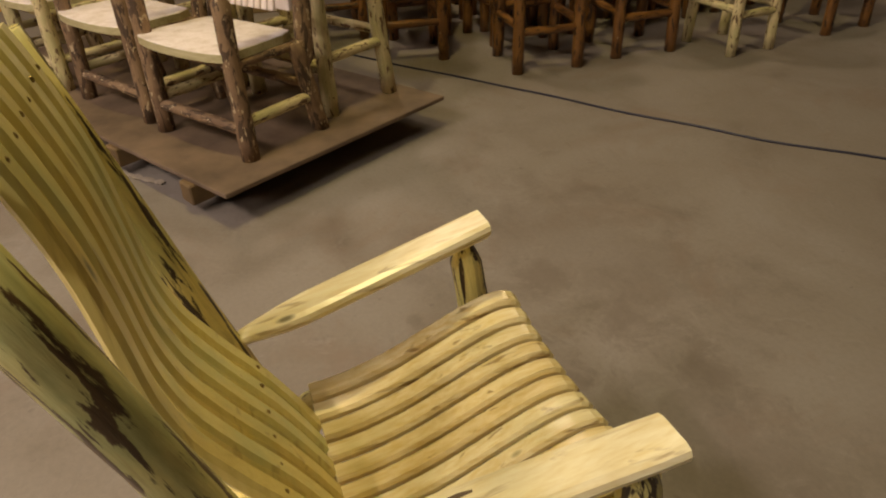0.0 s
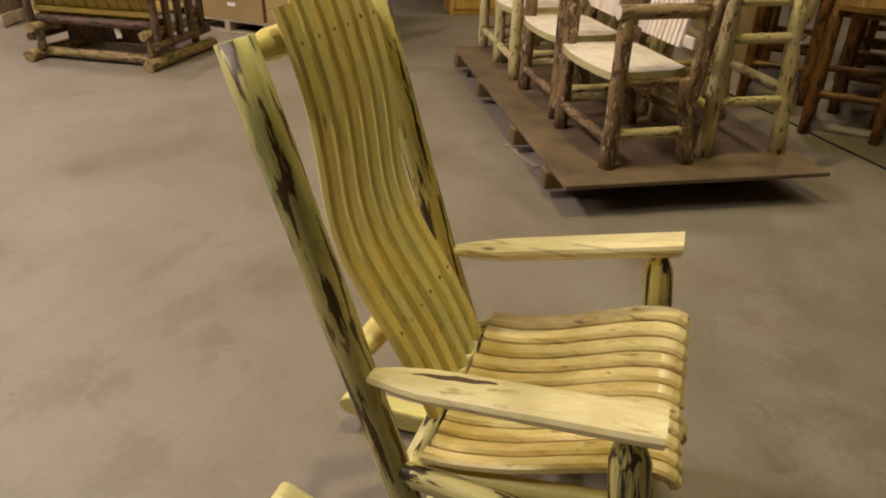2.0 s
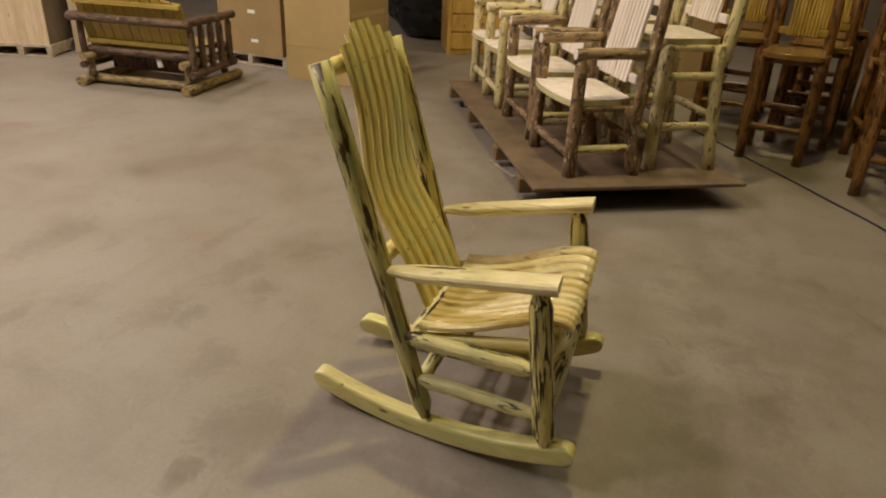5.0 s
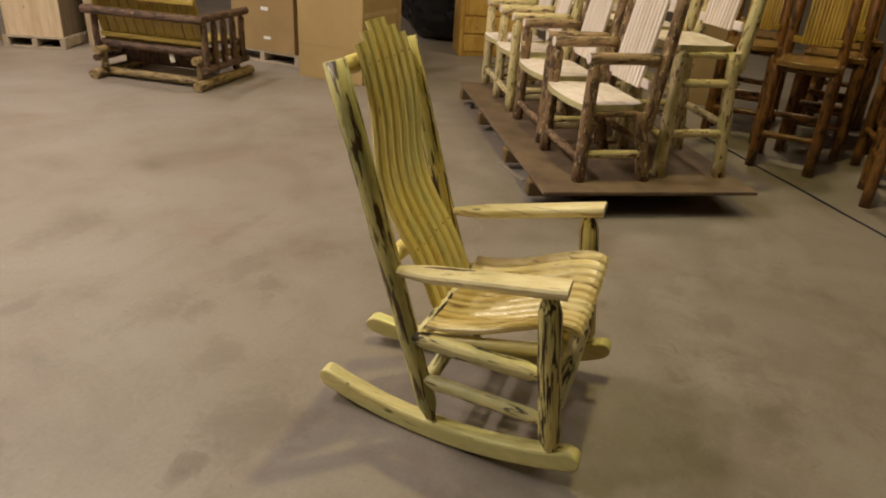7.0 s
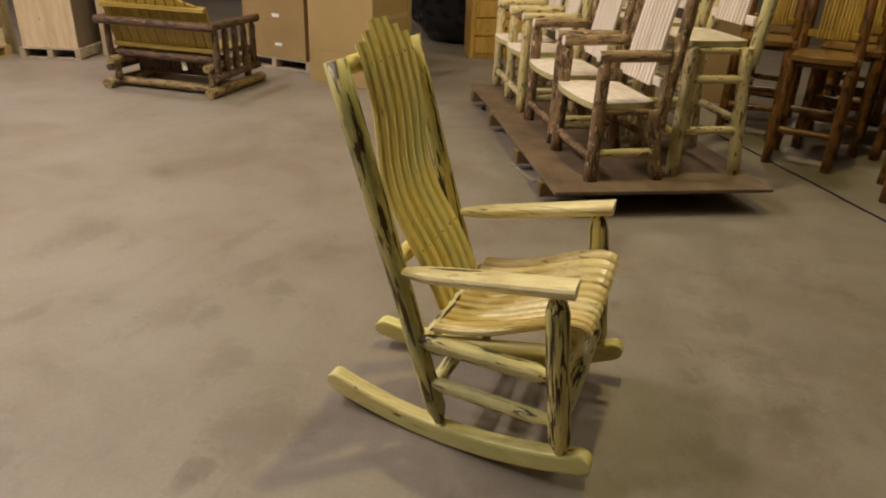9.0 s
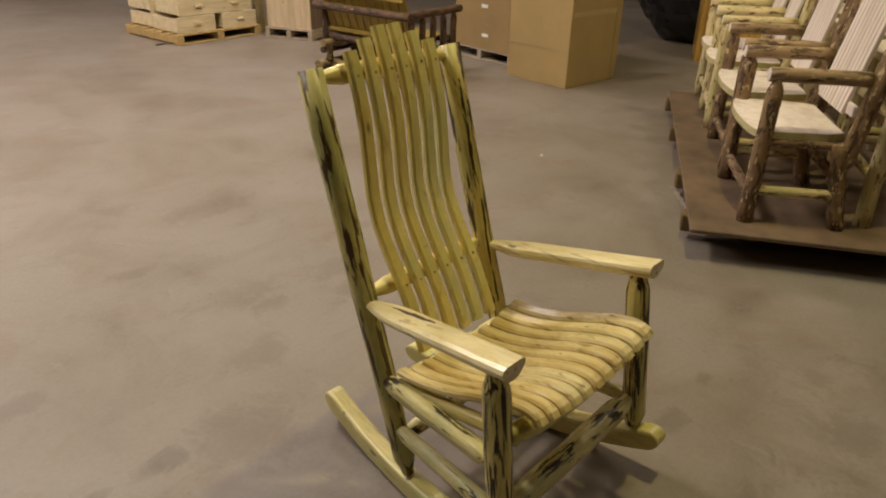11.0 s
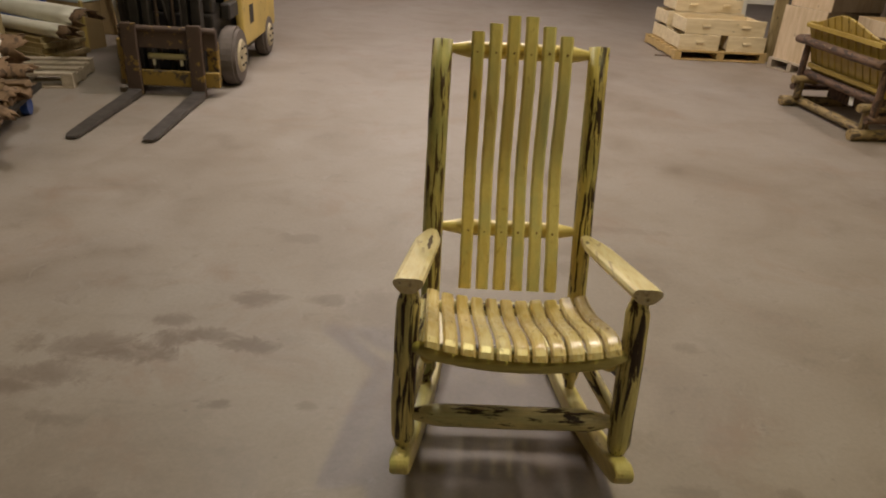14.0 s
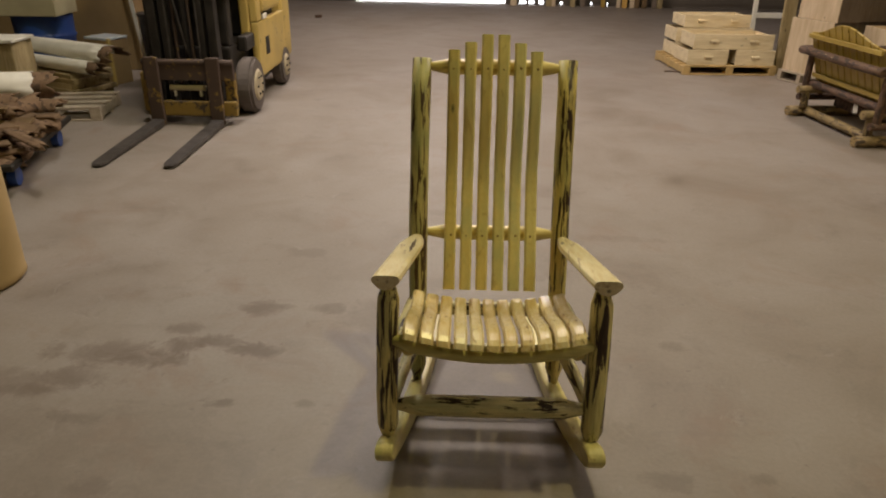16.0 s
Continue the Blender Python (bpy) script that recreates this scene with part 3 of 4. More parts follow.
    log("lower_rail", (-0.225, 0.233, 0.546), (0.225, 0.233, 0.546), 0.025, "pine_log", ch, ends=(0.075, 0.075), wobble=0.05)
    curve = smooth_curve(BACK, 60)
    tops = [1.112, 1.134, 1.157, 1.157, 1.133, 1.110]
    for i in range(6):
        x = -0.1315 + 0.0526 * i
        pts = [(y, z) for z, y in curve if z <= tops[i] - 0.002] + [(interp(tops[i], BACK), tops[i])]
        slat = part("back_slat", strip_bm(pts[::2] + ([pts[-1]] if len(pts) % 2 == 0 else []), x, 0.0188, 0.023, 0.02), "slat_back", ch)
        for z, drop in ((0.556, 0.0262), (1.066, 0.0242)):
            y = interp(z, curve)
            s = bmesh.new()
            bmesh.ops.create_uvsphere(s, u_segments=8, v_segments=5, radius=0.0045)
            part("screw", finish(s, True), "screw", slat, m=Matrix.Translation((x + random.uniform(-0.004, 0.004), y - drop + 0.0022, z + random.uniform(-0.004, 0.004))))
    seat_curve = smooth_curve(SEAT, 60)
    n = 11
    for i in range(n):
        x = -0.25 + 0.50 * (i + 0.5) / n
        d = random.uniform(-0.004, 0.004)
        pts = [(y + (0 if k < 50 else d), z + dish(x)) for k, (y, z) in enumerate(seat_curve)]
        slat = part("seat_slat", strip_bm(pts, x, 0.0186, 0.021, 0.02, 2 * 0.034 * x / 0.25**2), "slat_seat", ch)
        for k in (7, 50):
            s = bmesh.new()
            bmesh.ops.create_uvsphere(s, u_segments=8, v_segments=5, radius=0.004)
            part("screw", finish(s, True), "brass", slat, m=Matrix.Translation((x, pts[k][0], pts[k][1])))
    return ch


rocking_chair(pose(0, 0, 0, 0, 0, 1.9))


# ---------------------------------------------------------------- platform with unfinished chairs
DOLLY = pose(1.600, 0.205, 0, 0, 0, 30.6)
# local x runs along the platform, local y towards its left edge (y = 0), the deck lies at y < 0
dolly = thing("platform_dolly", DOLLY, "low dirty plywood platform on timber runners", "platform")
DL, DW, DZ = 2.60, 1.23, 0.152
part("deck", box_bm((0, -DW, DZ - 0.02), (DL, 0, DZ), 0.003), "plywood", dolly)
for u in (0.25, 0.82, 1.68, 2.44):
    part("runner", box_bm((u - 0.040, -DW + 0.25, 0.045), (u + 0.040, 0.018, DZ - 0.021), 0.006, jitter=0.004), "block", dolly)
for v in (-0.3, -0.95):
    part("bearer", box_bm((0.25, v - 0.04, 0.012), (DL - 0.1, v + 0.04, 0.0445), 0.004), "block", dolly)
for u, v in ((0.36, -0.06), (0.36, -0.9), (2.3, -0.06), (2.3, -0.9)):
    bm = bmesh.new()
    bmesh.ops.create_cone(bm, cap_ends=True, segments=16, radius1=0.022, radius2=0.022, depth=0.03, matrix=pose(0, 0, 0, 90, 0, 0))
    part("wheel", bm, "black", dolly, m=Matrix.Translation((u, v, 0.022)))


def armchair(name, m, seat_h, width, depth, posts, seat_mat, slat_mat, label, group, arms=True, rung_heights=(0.14,), back_top=1.02, rungs="pale_log", r=0.036, edge="seat_edge"):
    """A log chair that faces local -y: origin on the floor under the middle of the seat."""
    ch = thing(name, m, label, "chair" if arms else "bar stool", group)
    hw, hd = width / 2, depth / 2
    arm_h = seat_h + 0.215
    lean, rake = 0.115 if arms else 0.10, 0.06 if width > 0.4 else 0.03

    def back_y(z):
        return hd - rake + lean * (z - seat_h) / (back_top - seat_h)

    for sx in (-1, 1):
        top = arm_h if arms else seat_h - 0.03
        log("front_leg", (sx * hw, -hd, 0), (sx * (hw - 0.008), -hd + 0.004, top), r, posts, ch, ends=(0, 0.045), bend=0.002, wobble=0.16, r2=r * 0.96)
        # raked leg under the seat, and a post set beside it that leans back
        log("back_leg", (sx * hw, hd + 0.005, 0), (sx * (hw - 0.004), hd - rake - 0.01, seat_h - 0.036), r, posts, ch, bend=0.002, wobble=0.16, r2=r * 0.96)
        log("back_post", (sx * (hw - 0.006), back_y(seat_h - 0.15) + 0.055, seat_h - 0.15), (sx * (hw - 0.02), back_y(back_top) + 0.01, back_top), r, posts, ch, ends=(0.03, 0), bend=0.003, wobble=0.16, r2=r * 0.9)
        if arms:
            a = log("arm", (sx * (hw - 0.02), -hd - 0.03, arm_h + 0.018), (sx * (hw - 0.015), back_y(arm_h), arm_h + 0.022), 0.031, "arm_bark" if posts == "bark" else posts, ch, wobble=0.12)
            bm = bmesh.new()
            bmesh.ops.create_cone(bm, cap_ends=True, segments=12, radius1=0.027, radius2=0.029, depth=0.003, matrix=Matrix.Translation((0, 0, -0.001)))
            part("cut_end", bm, "white_pine", a, "pale cut log end")
        for h in rung_heights:
            log("side_rung", (sx * hw, -hd, h + 0.01), (sx * hw, hd, h + 0.015), 0.023, rungs, ch, ends=(0.03, 0.03), wobble=0.16)
        log("seat_rail", (sx * (hw - 0.01), -hd, seat_h - 0.053), (sx * (hw - 0.01), hd - rake, seat_h - 0.053), 0.018, posts, ch, ends=(0.03, 0.03))
    for h in rung_heights:
        log("front_rung", (-hw, -hd, h - 0.02), (hw, -hd, h - 0.02), 0.023, posts, ch, ends=(0.03, 0.03), wobble=0.16)
    log("back_rung", (-hw, hd, rung_heights[0] + 0.05), (hw, hd, rung_heights[0] + 0.05), 0.022, posts, ch, ends=(0.03, 0.03), wobble=0.16)
    log("seat_rail", (-hw - 0.02, -hd + 0.012, seat_h - 0.055), (hw + 0.02, -hd + 0.012, seat_h - 0.055), 0.020, posts, ch)
    # plank seat, rounded in front, with a paler top
    outline = []
    for i in range(20):
        a = math.pi * i / 19
        outline.append((-(hw + 0.005) * math.cos(a) if 0 < i < 19 else math.copysign(hw + 0.005, -math.cos(a)), -hd - 0.012 - 0.058 * math.sin(a)))
    outline += [(hw - 0.012, hd - rake - 0.06), (hw - 0.045, hd - rake + 0.01), (-hw + 0.045, hd - rake + 0.01), (-hw + 0.012, hd - rake - 0.06)]
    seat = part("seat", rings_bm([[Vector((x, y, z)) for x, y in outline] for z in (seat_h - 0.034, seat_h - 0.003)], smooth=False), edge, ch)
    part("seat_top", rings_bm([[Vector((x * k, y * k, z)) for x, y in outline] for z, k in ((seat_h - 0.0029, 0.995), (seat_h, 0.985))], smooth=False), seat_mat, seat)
    lo, hi = seat_h + 0.085, back_top - 0.07
    n = 9
    span = hw - (0.125 if width > 0.45 else 0.095)
    tilt = math.degrees(math.atan2(lean, back_top - seat_h))
    for z in (lo + 0.01, hi):
        part("back_rail", box_bm((-hw + 0.03, back_y(z) - 0.006, z - 0.024), (hw - 0.03, back_y(z) + 0.016, z + 0.024), 0.008, 2), slat_mat, ch)
    for i in range(n):
        x = -span + 2 * span * i / (n - 1)
        w = span / (n - 1) * 0.78
        bm = box_bm((x - w, -0.012, 0), (x + w, 0.008, (hi - lo + 0.05) / math.cos(radians(tilt))), 0.003)
        part("back_slat", bm, slat_mat, ch, m=pose(0, back_y(lo) - 0.012, lo - 0.02, -tilt, 0, 0))
    return ch


# local -y of a chair must point to the left edge of the platform (local +y of the platform)
first = None
for k, (u, dv, dr) in enumerate(((0.465, 0.0, 3), (1.17, 0.005, 1), (1.88, 0.01, -1), (2.36, 0.0, 1))):
    place = DOLLY @ Matrix.Translation((u, -0.42 + dv, DZ)) @ pose(0, 0, 0, 0, 0, 180 + dr)
    if k < 2:
        ch = armchair("armchair", place, 0.425, 0.565, 0.38, "bark", "white_pine", "white_pine", "unfinished log armchair with bark posts and a raw white plank seat", "chairs on the platform")
        first = first or ch
    else:
        armchair("armchair", place, 0.43, 0.44, 0.40, "pale_log", "white_pine", "white_pine", "unfinished log armchair with pale peeled posts and a raw white seat", "chairs on the platform")
tall = armchair("bar_chair", DOLLY @ Matrix.Translation((0.53, -0.94, DZ)) @ pose(0, 0, 0, 0, 0, 180), 0.735, 0.53, 0.37, "pale_log", "white_pine", "white_pine", "tall unfinished bar chair of pale peeled logs", "bar chairs on the platform", arms=False, rung_heights=(0.24, 0.52), back_top=1.34)
for u, dr in ((1.226, 2), (1.957, -3)):
    copy_thing(tall, DOLLY @ Matrix.Translation((u, -0.955, DZ)) @ pose(0, 0, 0, 0, 0, 180 + dr))

# ---------------------------------------------------------------- stained bar stools on the floor
STOOLS = [((3.445, -1.05), -99), ((2.96, -1.69), -95), ((2.98, -2.33), -93), ((2.85, -3.70), -82)]
rnd = random.Random(3)
for i in range(6):
    for j in range(4):
        if (i, j) not in ((0, 0), (1, 0), (0, 3)):
            STOOLS.append(((3.60 + 0.50 * j + 0.10 * i * (j == 0) - 0.10 * i + rnd.uniform(-0.05, 0.05), -0.60 - 0.58 * i + rnd.uniform(-0.05, 0.05) - 0.1 * j), -92 + rnd.uniform(-12, 12)))
stool = None
for (x, y), turn in STOOLS:
    place = pose(x, y, 0, 0, 0, turn)
    if stool is None:
        stool = armchair("bar_stool", place, 0.72, 0.365, 0.37, "dark_log", "amber_seat", "amber", "brown-stained log bar stool with an amber slatted back", "stained bar stools", arms=False, rung_heights=(0.25,), back_top=1.22, rungs="dark_log", r=0.034, edge="amber_seat")
    else:
        copy_thing(stool, place)

armchair("bar_stool", pose(2.74, -2.88, 0, 0, 0, -84), 0.72, 0.30, 0.37, "pale_log", "amber_seat", "amber", "pale peeled-log bar stool with an amber slatted back", "stained bar stools", arms=False, rung_heights=(0.25,), back_top=1.22, r=0.032, edge="amber_seat")

# cable lying across the floor
pts = [(4.6, 0.05), (3.43, -0.78), (3.05, -1.03), (2.62, -1.33), (2.24, -1.57), (1.95, -1.76), (1.71, -1.93), (1.49, -2.08), (1.16, -2.37), (0.4, -2.95), (-0.6, -3.5)]
rings = []
dense = smooth_curve([(-x, y) for x, y in pts], 60)
for i, (mx, y) in enumerate(dense):
    a, b2 = dense[max(i - 1, 0)], dense[min(i + 1, len(dense) - 1)]
    t = Vector((-(b2[0] - a[0]), b2[1] - a[1], 0)).normalized()
    sd = t.cross(Vector((0, 0, 1)))
    wob = 0.006 * math.sin(i * 0.9)
    rings.append([Vector((-mx, y, 0.0055)) + sd * (wob + 0.005 * math.cos(k * math.pi / 3)) + Vector((0, 0, 0.0055 * math.sin(k * math.pi / 3))) for k in range(6)])
tagged(part("cable", rings_bm(rings), "rubber"), "black cable lying across the concrete floor", "cable")


# ---------------------------------------------------------------- cartons, crate, pallets
def pallet(m, label, mat, lx, ly, group="", west=False):
    """A pallet whose openings show on its local -y side, or on its -x side."""
    p = thing("pallet", m, label, "pallet", group)
    if west:
        for i in range(6):
            x = (lx - 0.10) * i / 5
            part("deck_board", box_bm((x, 0, 0.10), (x + 0.10, ly, 0.12), 0.003, jitter=0.002), mat, p)
        for y in (0, ly / 2 - 0.03, ly - 0.06):
            part("stringer", box_bm((0, y, 0.018), (lx, y + 0.06, 0.0995), 0.004), mat, p)
        for x in (0, lx / 2 - 0.045, lx - 0.09):
            part("bottom_board", box_bm((x, 0, 0), (x + 0.09, ly, 0.0175), 0.003), mat, p)
        return p
    n = max(4, int(ly / 0.17))
    for i in range(n):
        y = ly * i / (n - 1)
        part("deck_board", box_bm((0, y * (ly - 0.09) / ly, 0.10), (lx, y * (ly - 0.09) / ly + 0.09, 0.12), 0.003, jitter=0.002), mat, p)
    for i in range(3):
        x = (lx - 0.09) * i / 2
        part("stringer", box_bm((x, 0, 0.018), (x + 0.09, ly, 0.0995), 0.004), mat, p)
    for y in (0, ly / 2 - 0.045, ly - 0.09):
        part("bottom_board", box_bm((0, y, 0), (lx, y + 0.09, 0.0175), 0.003), mat, p)
    return p


def carton(m, size, mat, label, tape=True, labels=()):
    c = thing("carton", m, label, "carton")
    x, y, z = size
    part("body", box_bm((0, 0, 0), size, 0.006, 2), mat, c)
    if tape:
        part("tape", box_bm((-0.0025, y / 2 - 0.03, 0.05), (-0.0005, y / 2 + 0.03, z), 0), "tape", c)
    for (a, b2), (w, h) in labels:
        part("label", box_bm((-0.0025, a, b2), (-0.0005, a + w, b2 + h), 0), "paper", c, "white paper label")
    return c


tall_box = carton(pose(3.775, 2.44, 0, 0, 0, -3), (0.70, 0.68, 1.50), "cardboard", "tall plain cardboard carton standing on the floor", tape=False)
part("tape", box_bm((0.03, -0.0025, 0.58), (0.67, -0.0005, 0.62), 0), "tape", tall_box, "strip of shiny parcel tape")
part("seam", box_bm((-0.0025, 0.0, 0.30), (-0.0005, 0.68, 0.303), 0), "carton", tall_box)
part("staple_flap", box_bm((0.62, -0.004, 0.02), (0.698, -0.0006, 1.48), 0.001), "cardboard", tall_box, "glued side flap")
for k in (0, 1):
    part("top_flap", box_bm((0.004, 0.342 * k, 1.5005), (0.696, 0.338 + 0.342 * k, 1.506), 0.001), "cardboard", tall_box)
STACK = sized(pose(4.07, 3.286, 0, 0, 0, -5), 0.96)
pallet(STACK, "grey timber pallet under brown cartons", "pallet", 1.0, 0.95, west=True)
carton(STACK @ pose(0.0, 0.05, 0.12), (0.8, 0.80, 0.62), "carton", "brown carton with white labels on a pallet", False, (((0.32, 0.40), (0.09, 0.035)), ((0.30, 0.12), (0.09, 0.03))))
carton(STACK @ pose(0.0, 0.06, 0.742, 0, 0, 1), (0.8, 0.79, 0.66), "carton", "brown carton with a white label stacked on another", False, (((0.45, 0.10), (0.10, 0.04)),))

CRATES = sized(pose(3.39, 5.54, 0, 0, 0, 21), 0.94)
pallet(CRATES, "grey weathered pallet under a plywood crate", "pallet", 0.85, 0.66, west=True)


def plywood_crate(m, w, d, h, side, label):
    """A box of thin panels; its pale face is local -x, the rest coloured darker as shaded."""
    o = thing("crate", m, label, "crate", "pale crates")
    part("front_panel", box_bm((0, 0, 0), (0.015, w, h), 0.002), "birch", o)
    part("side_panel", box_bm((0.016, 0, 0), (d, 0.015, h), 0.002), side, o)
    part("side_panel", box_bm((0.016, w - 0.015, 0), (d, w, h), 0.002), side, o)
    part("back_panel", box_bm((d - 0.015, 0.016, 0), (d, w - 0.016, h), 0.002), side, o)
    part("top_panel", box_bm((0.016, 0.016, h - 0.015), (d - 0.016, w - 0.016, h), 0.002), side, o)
    return o


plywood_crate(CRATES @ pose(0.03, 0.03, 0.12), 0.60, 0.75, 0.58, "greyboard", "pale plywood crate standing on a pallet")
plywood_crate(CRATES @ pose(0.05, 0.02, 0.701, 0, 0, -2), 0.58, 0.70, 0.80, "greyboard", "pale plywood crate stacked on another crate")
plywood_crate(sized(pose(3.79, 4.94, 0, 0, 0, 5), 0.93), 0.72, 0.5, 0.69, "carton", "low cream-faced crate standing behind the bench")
carton(sized(pose(4.38, 5.63, 0, 0, 0, 8), 0.95), (0.6, 0.9, 1.5), "greyboard", "tall grey-brown carton behind the crates", tape=False)


def drawer(m, w, d, h, knobs, group="drawers on pallets"):
    """An unfinished drawer whose front faces local -y."""
    o = thing("drawer", m, "raw pine drawer with block pulls stacked on a pallet", "drawer", group)
    part("front", box_bm((0, 0, 0), (w, 0.02, h), 0.004), "drawer", o)
    part("side", box_bm((0.012, 0.0205, 0.012), (0.027, d, h - 0.02), 0.002), "drawer", o)
    part("side", box_bm((w - 0.027, 0.0205, 0.012), (w - 0.012, d, h - 0.02), 0.002), "drawer", o)
    part("back", box_bm((0.0275, d - 0.015, 0.012), (w - 0.0275, d, h - 0.02), 0.002), "drawer", o)
    part("bottom", box_bm((0.0275, 0.0205, 0.02), (w - 0.0275, d - 0.0155, 0.03), 0.001), "drawer", o)
    for k in range(knobs):
        x = w * (k + 1) / (knobs + 1) if knobs == 1 else w * (0.25 + 0.5 * k)
        bm = box_bm((-0.05, -0.028, -0.014), (0.05, -0.0005, 0.014), 0.007, 2)
        part("handle", bm, "drawer", o, "block-shaped wooden pull", m=Matrix.Translation((x, 0, h * 0.55)))
    return o


DRAWERS = sized(pose(2.17, 6.20, 0, 0, 0, 5.0), 0.88)
pallet(DRAWERS, "fresh timber pallet loaded with drawers", "pallet_new", 1.2, 1.2, "drawer pallets")
for layer, h in ((0, 0.19), (1, 0.19)):
    z = 0.12 + layer * 0.192
    for row, y in ((0, 0.03), (1, 0.62)):
        if layer == 0:
            drawer(DRAWERS @ pose(0.04 + 0.03 * row, y, z), 0.52, 0.55, h, 1)
            drawer(DRAWERS @ pose(0.66, y, z, 0, 0, -1), 0.50, 0.55, h, 1)
        else:
            drawer(DRAWERS @ pose(0.10 - 0.03 * row, y + 0.03, z, 0, 0, -1), 1.02, 0.55, h, 2)
drawer(DRAWERS @ pose(0.15, 0.64, 0.505, 0, 0, 1), 0.9, 0.5, 0.17, 2)

post = tagged(part("plank", box_bm((-0.065, -0.03, 0), (0.065, 0.03, 2.4), 0.004), "lumber", m=pose(3.31, 6.42, 0, 2, -2.5, -5)), "wide brown plank standing upright", "plank")

# open frame of stiles and rails, not a screen
fr = thing("wooden_screen", sized(pose(3.24, 7.35, 0, -6, 0, 3), 0.92), "white-painted open wooden frame standing behind the drawers", "screen")
for x in (0, 0.52):
    part("stile", box_bm((x, 0, 0), (x + 0.06, 0.03, 1.9), 0.004), "white", fr)
for z in (0.05, 0.55, 1.2, 1.82):
    part("rail", box_bm((0.0605, 0.002, z), (0.5195, 0.028, z + 0.07), 0.004), "white", fr)
carton(pose(4.95, -0.55, 0, 0, 0, -8), (0.5, 0.45, 0.75), "carton", "plain brown carton standing behind the chairs", tape=False)

stick = log_bm(0.24, [(0, 0.008), (1, 0.006)], 6, 0.2, 0.01, 3)
tagged(part("stick", stick, "bark_dark", m=pose(2.00, 6.36, 0.008, 90, 0, 70)), "thin dark stick lying on the concrete floor", "stick")
chip = box_bm((-0.012, -0.007, 0), (0.012, 0.007, 0.005), 0.0015, jitter=0.002)
tagged(part("wood_chip", chip, "white_pine", m=pose(2.25, 1.52, 0, 0, 0, 35)), "tiny white wood chip lying on the concrete floor", "chip")
lump = box_bm((-0.06, -0.03, 0), (0.06, 0.03, 0.05), 0.012, 2, jitter=0.008)
tagged(part("offcut", lump, "bark_dark", m=pose(-3.03, 10.75, 0, 0, 0, 20)), "small dark bark offcut lying on the far floor", "offcut")
# torn strip of veneer on the floor along the platform
rings = []
for i in range(13):
    k = i / 12
    c = Vector((2.12 + 0.25 * k - 0.02 * math.sin(math.pi * k), 0.45 + 0.23 * k - 0.01 * math.sin(math.pi * k), 0.0035 + 0.006 * abs(math.sin(i * 1.3))))
    w = 0.014 + 0.006 * math.sin(i * 2.3)
    rings.append([c + Vector((a * w * 0.8, -a * w * 0.6, b2)) for a, b2 in ((-1, -0.002), (1, -0.002), (1, 0.002), (-1, 0.002))])
tagged(part("veneer_strip", rings_bm(rings, smooth=False), "pallet"), "torn pale strip of veneer lying beside the platform", "strip")

# ---------------------------------------------------------------- glider bench
GL = sized(pose(2.79, 3.91, 0, 0, 0, 97.0), 0.92, 0.96, 0.86)
# local -x and +x are its two ends, local -y the front, local +y the back turned to the hall
gl = thing("glider_bench", GL, "log glider bench with bark posts and amber back boards", "bench")
for sx in (-1, 1):
    x = sx * 0.54
    log("base_runner", (x, 0.10, 0.05), (x, -0.78, 0.05), 0.05, "base_bark", gl, wobble=0.1)
    log("base_post", (x * 0.93, -0.02, 0.09), (x * 0.93, -0.02, 0.26), 0.035, "base_bark", gl)
    log("base_post", (x * 0.93, -0.60, 0.09), (x * 0.93, -0.60, 0.26), 0.035, "base_bark", gl)
    log("base_arm", (x * 0.93, 0.06, 0.275), (x * 0.93, -0.70, 0.275), 0.04, "base_bark", gl)
    x = sx * 0.56
    log("frame_rail", (x, 0.02, 0.19), (x, -0.70, 0.19), 0.035, "bark_dark", gl)
    log("arm", (x, 0.06, 0.66), (x, -0.72, 0.66), 0.04, "bark_dark", gl, wobble=0.1)
    for k in range(5):
        y = -0.03 - 0.15 * k
        log("spindle", (x, y, 0.19), (x, y, 0.64), 0.03, "bark_dark", gl, ends=(0.03, 0.05), wobble=0.12)
# dark board standing in for the deep shade under the seat
part("apron", box_bm((-0.50, -0.32, 0.11), (0.50, -0.30, 0.34), 0.006), "bark_dark", gl)
log("base_rail", (-0.50, -0.06, 0.06), (0.50, -0.06, 0.06), 0.04, "base_bark", gl, wobble=0.1)
log("back_log", (-0.62, 0.05, 0.655), (0.60, 0.05, 0.655), 0.04, "bark_dark", gl, wobble=0.08)
log("seat_log", (-0.54, -0.08, 0.33), (0.54, -0.08, 0.33), 0.04, "bark_dark", gl, wobble=0.08)
log("seat_log", (-0.54, -0.62, 0.36), (0.54, -0.62, 0.36), 0.04, "bark_dark", gl, wobble=0.08)


def crest(x):
    """Height of the camel-backed top edge of the bench."""
    return 0.85 + 0.13 * math.cos(math.pi * max(-0.5, min(0.5, x / 1.04))) ** 2


n = 11
for i in range(n):
    x = -0.49 + 0.98 * i / (n - 1)
    bm = box_bm((x - 0.042, -0.01, 0), (x + 0.042, 0.01, 0.5), 0.003)
    for v in bm.verts:
        if v.co.z > 0.25:
            v.co.z += crest(v.co.x) - 0.86
    part("back_board", bm, "olive", gl, m=pose(0, -0.11, 0.36, -16, 0, 0))
for z, y in ((0.42, -0.075), (0.80, 0.035)):
    part("back_batten", box_bm((-0.53, y, z - 0.022), (0.53, y + 0.025, z + 0.022), 0.005), "olive_rail", gl)
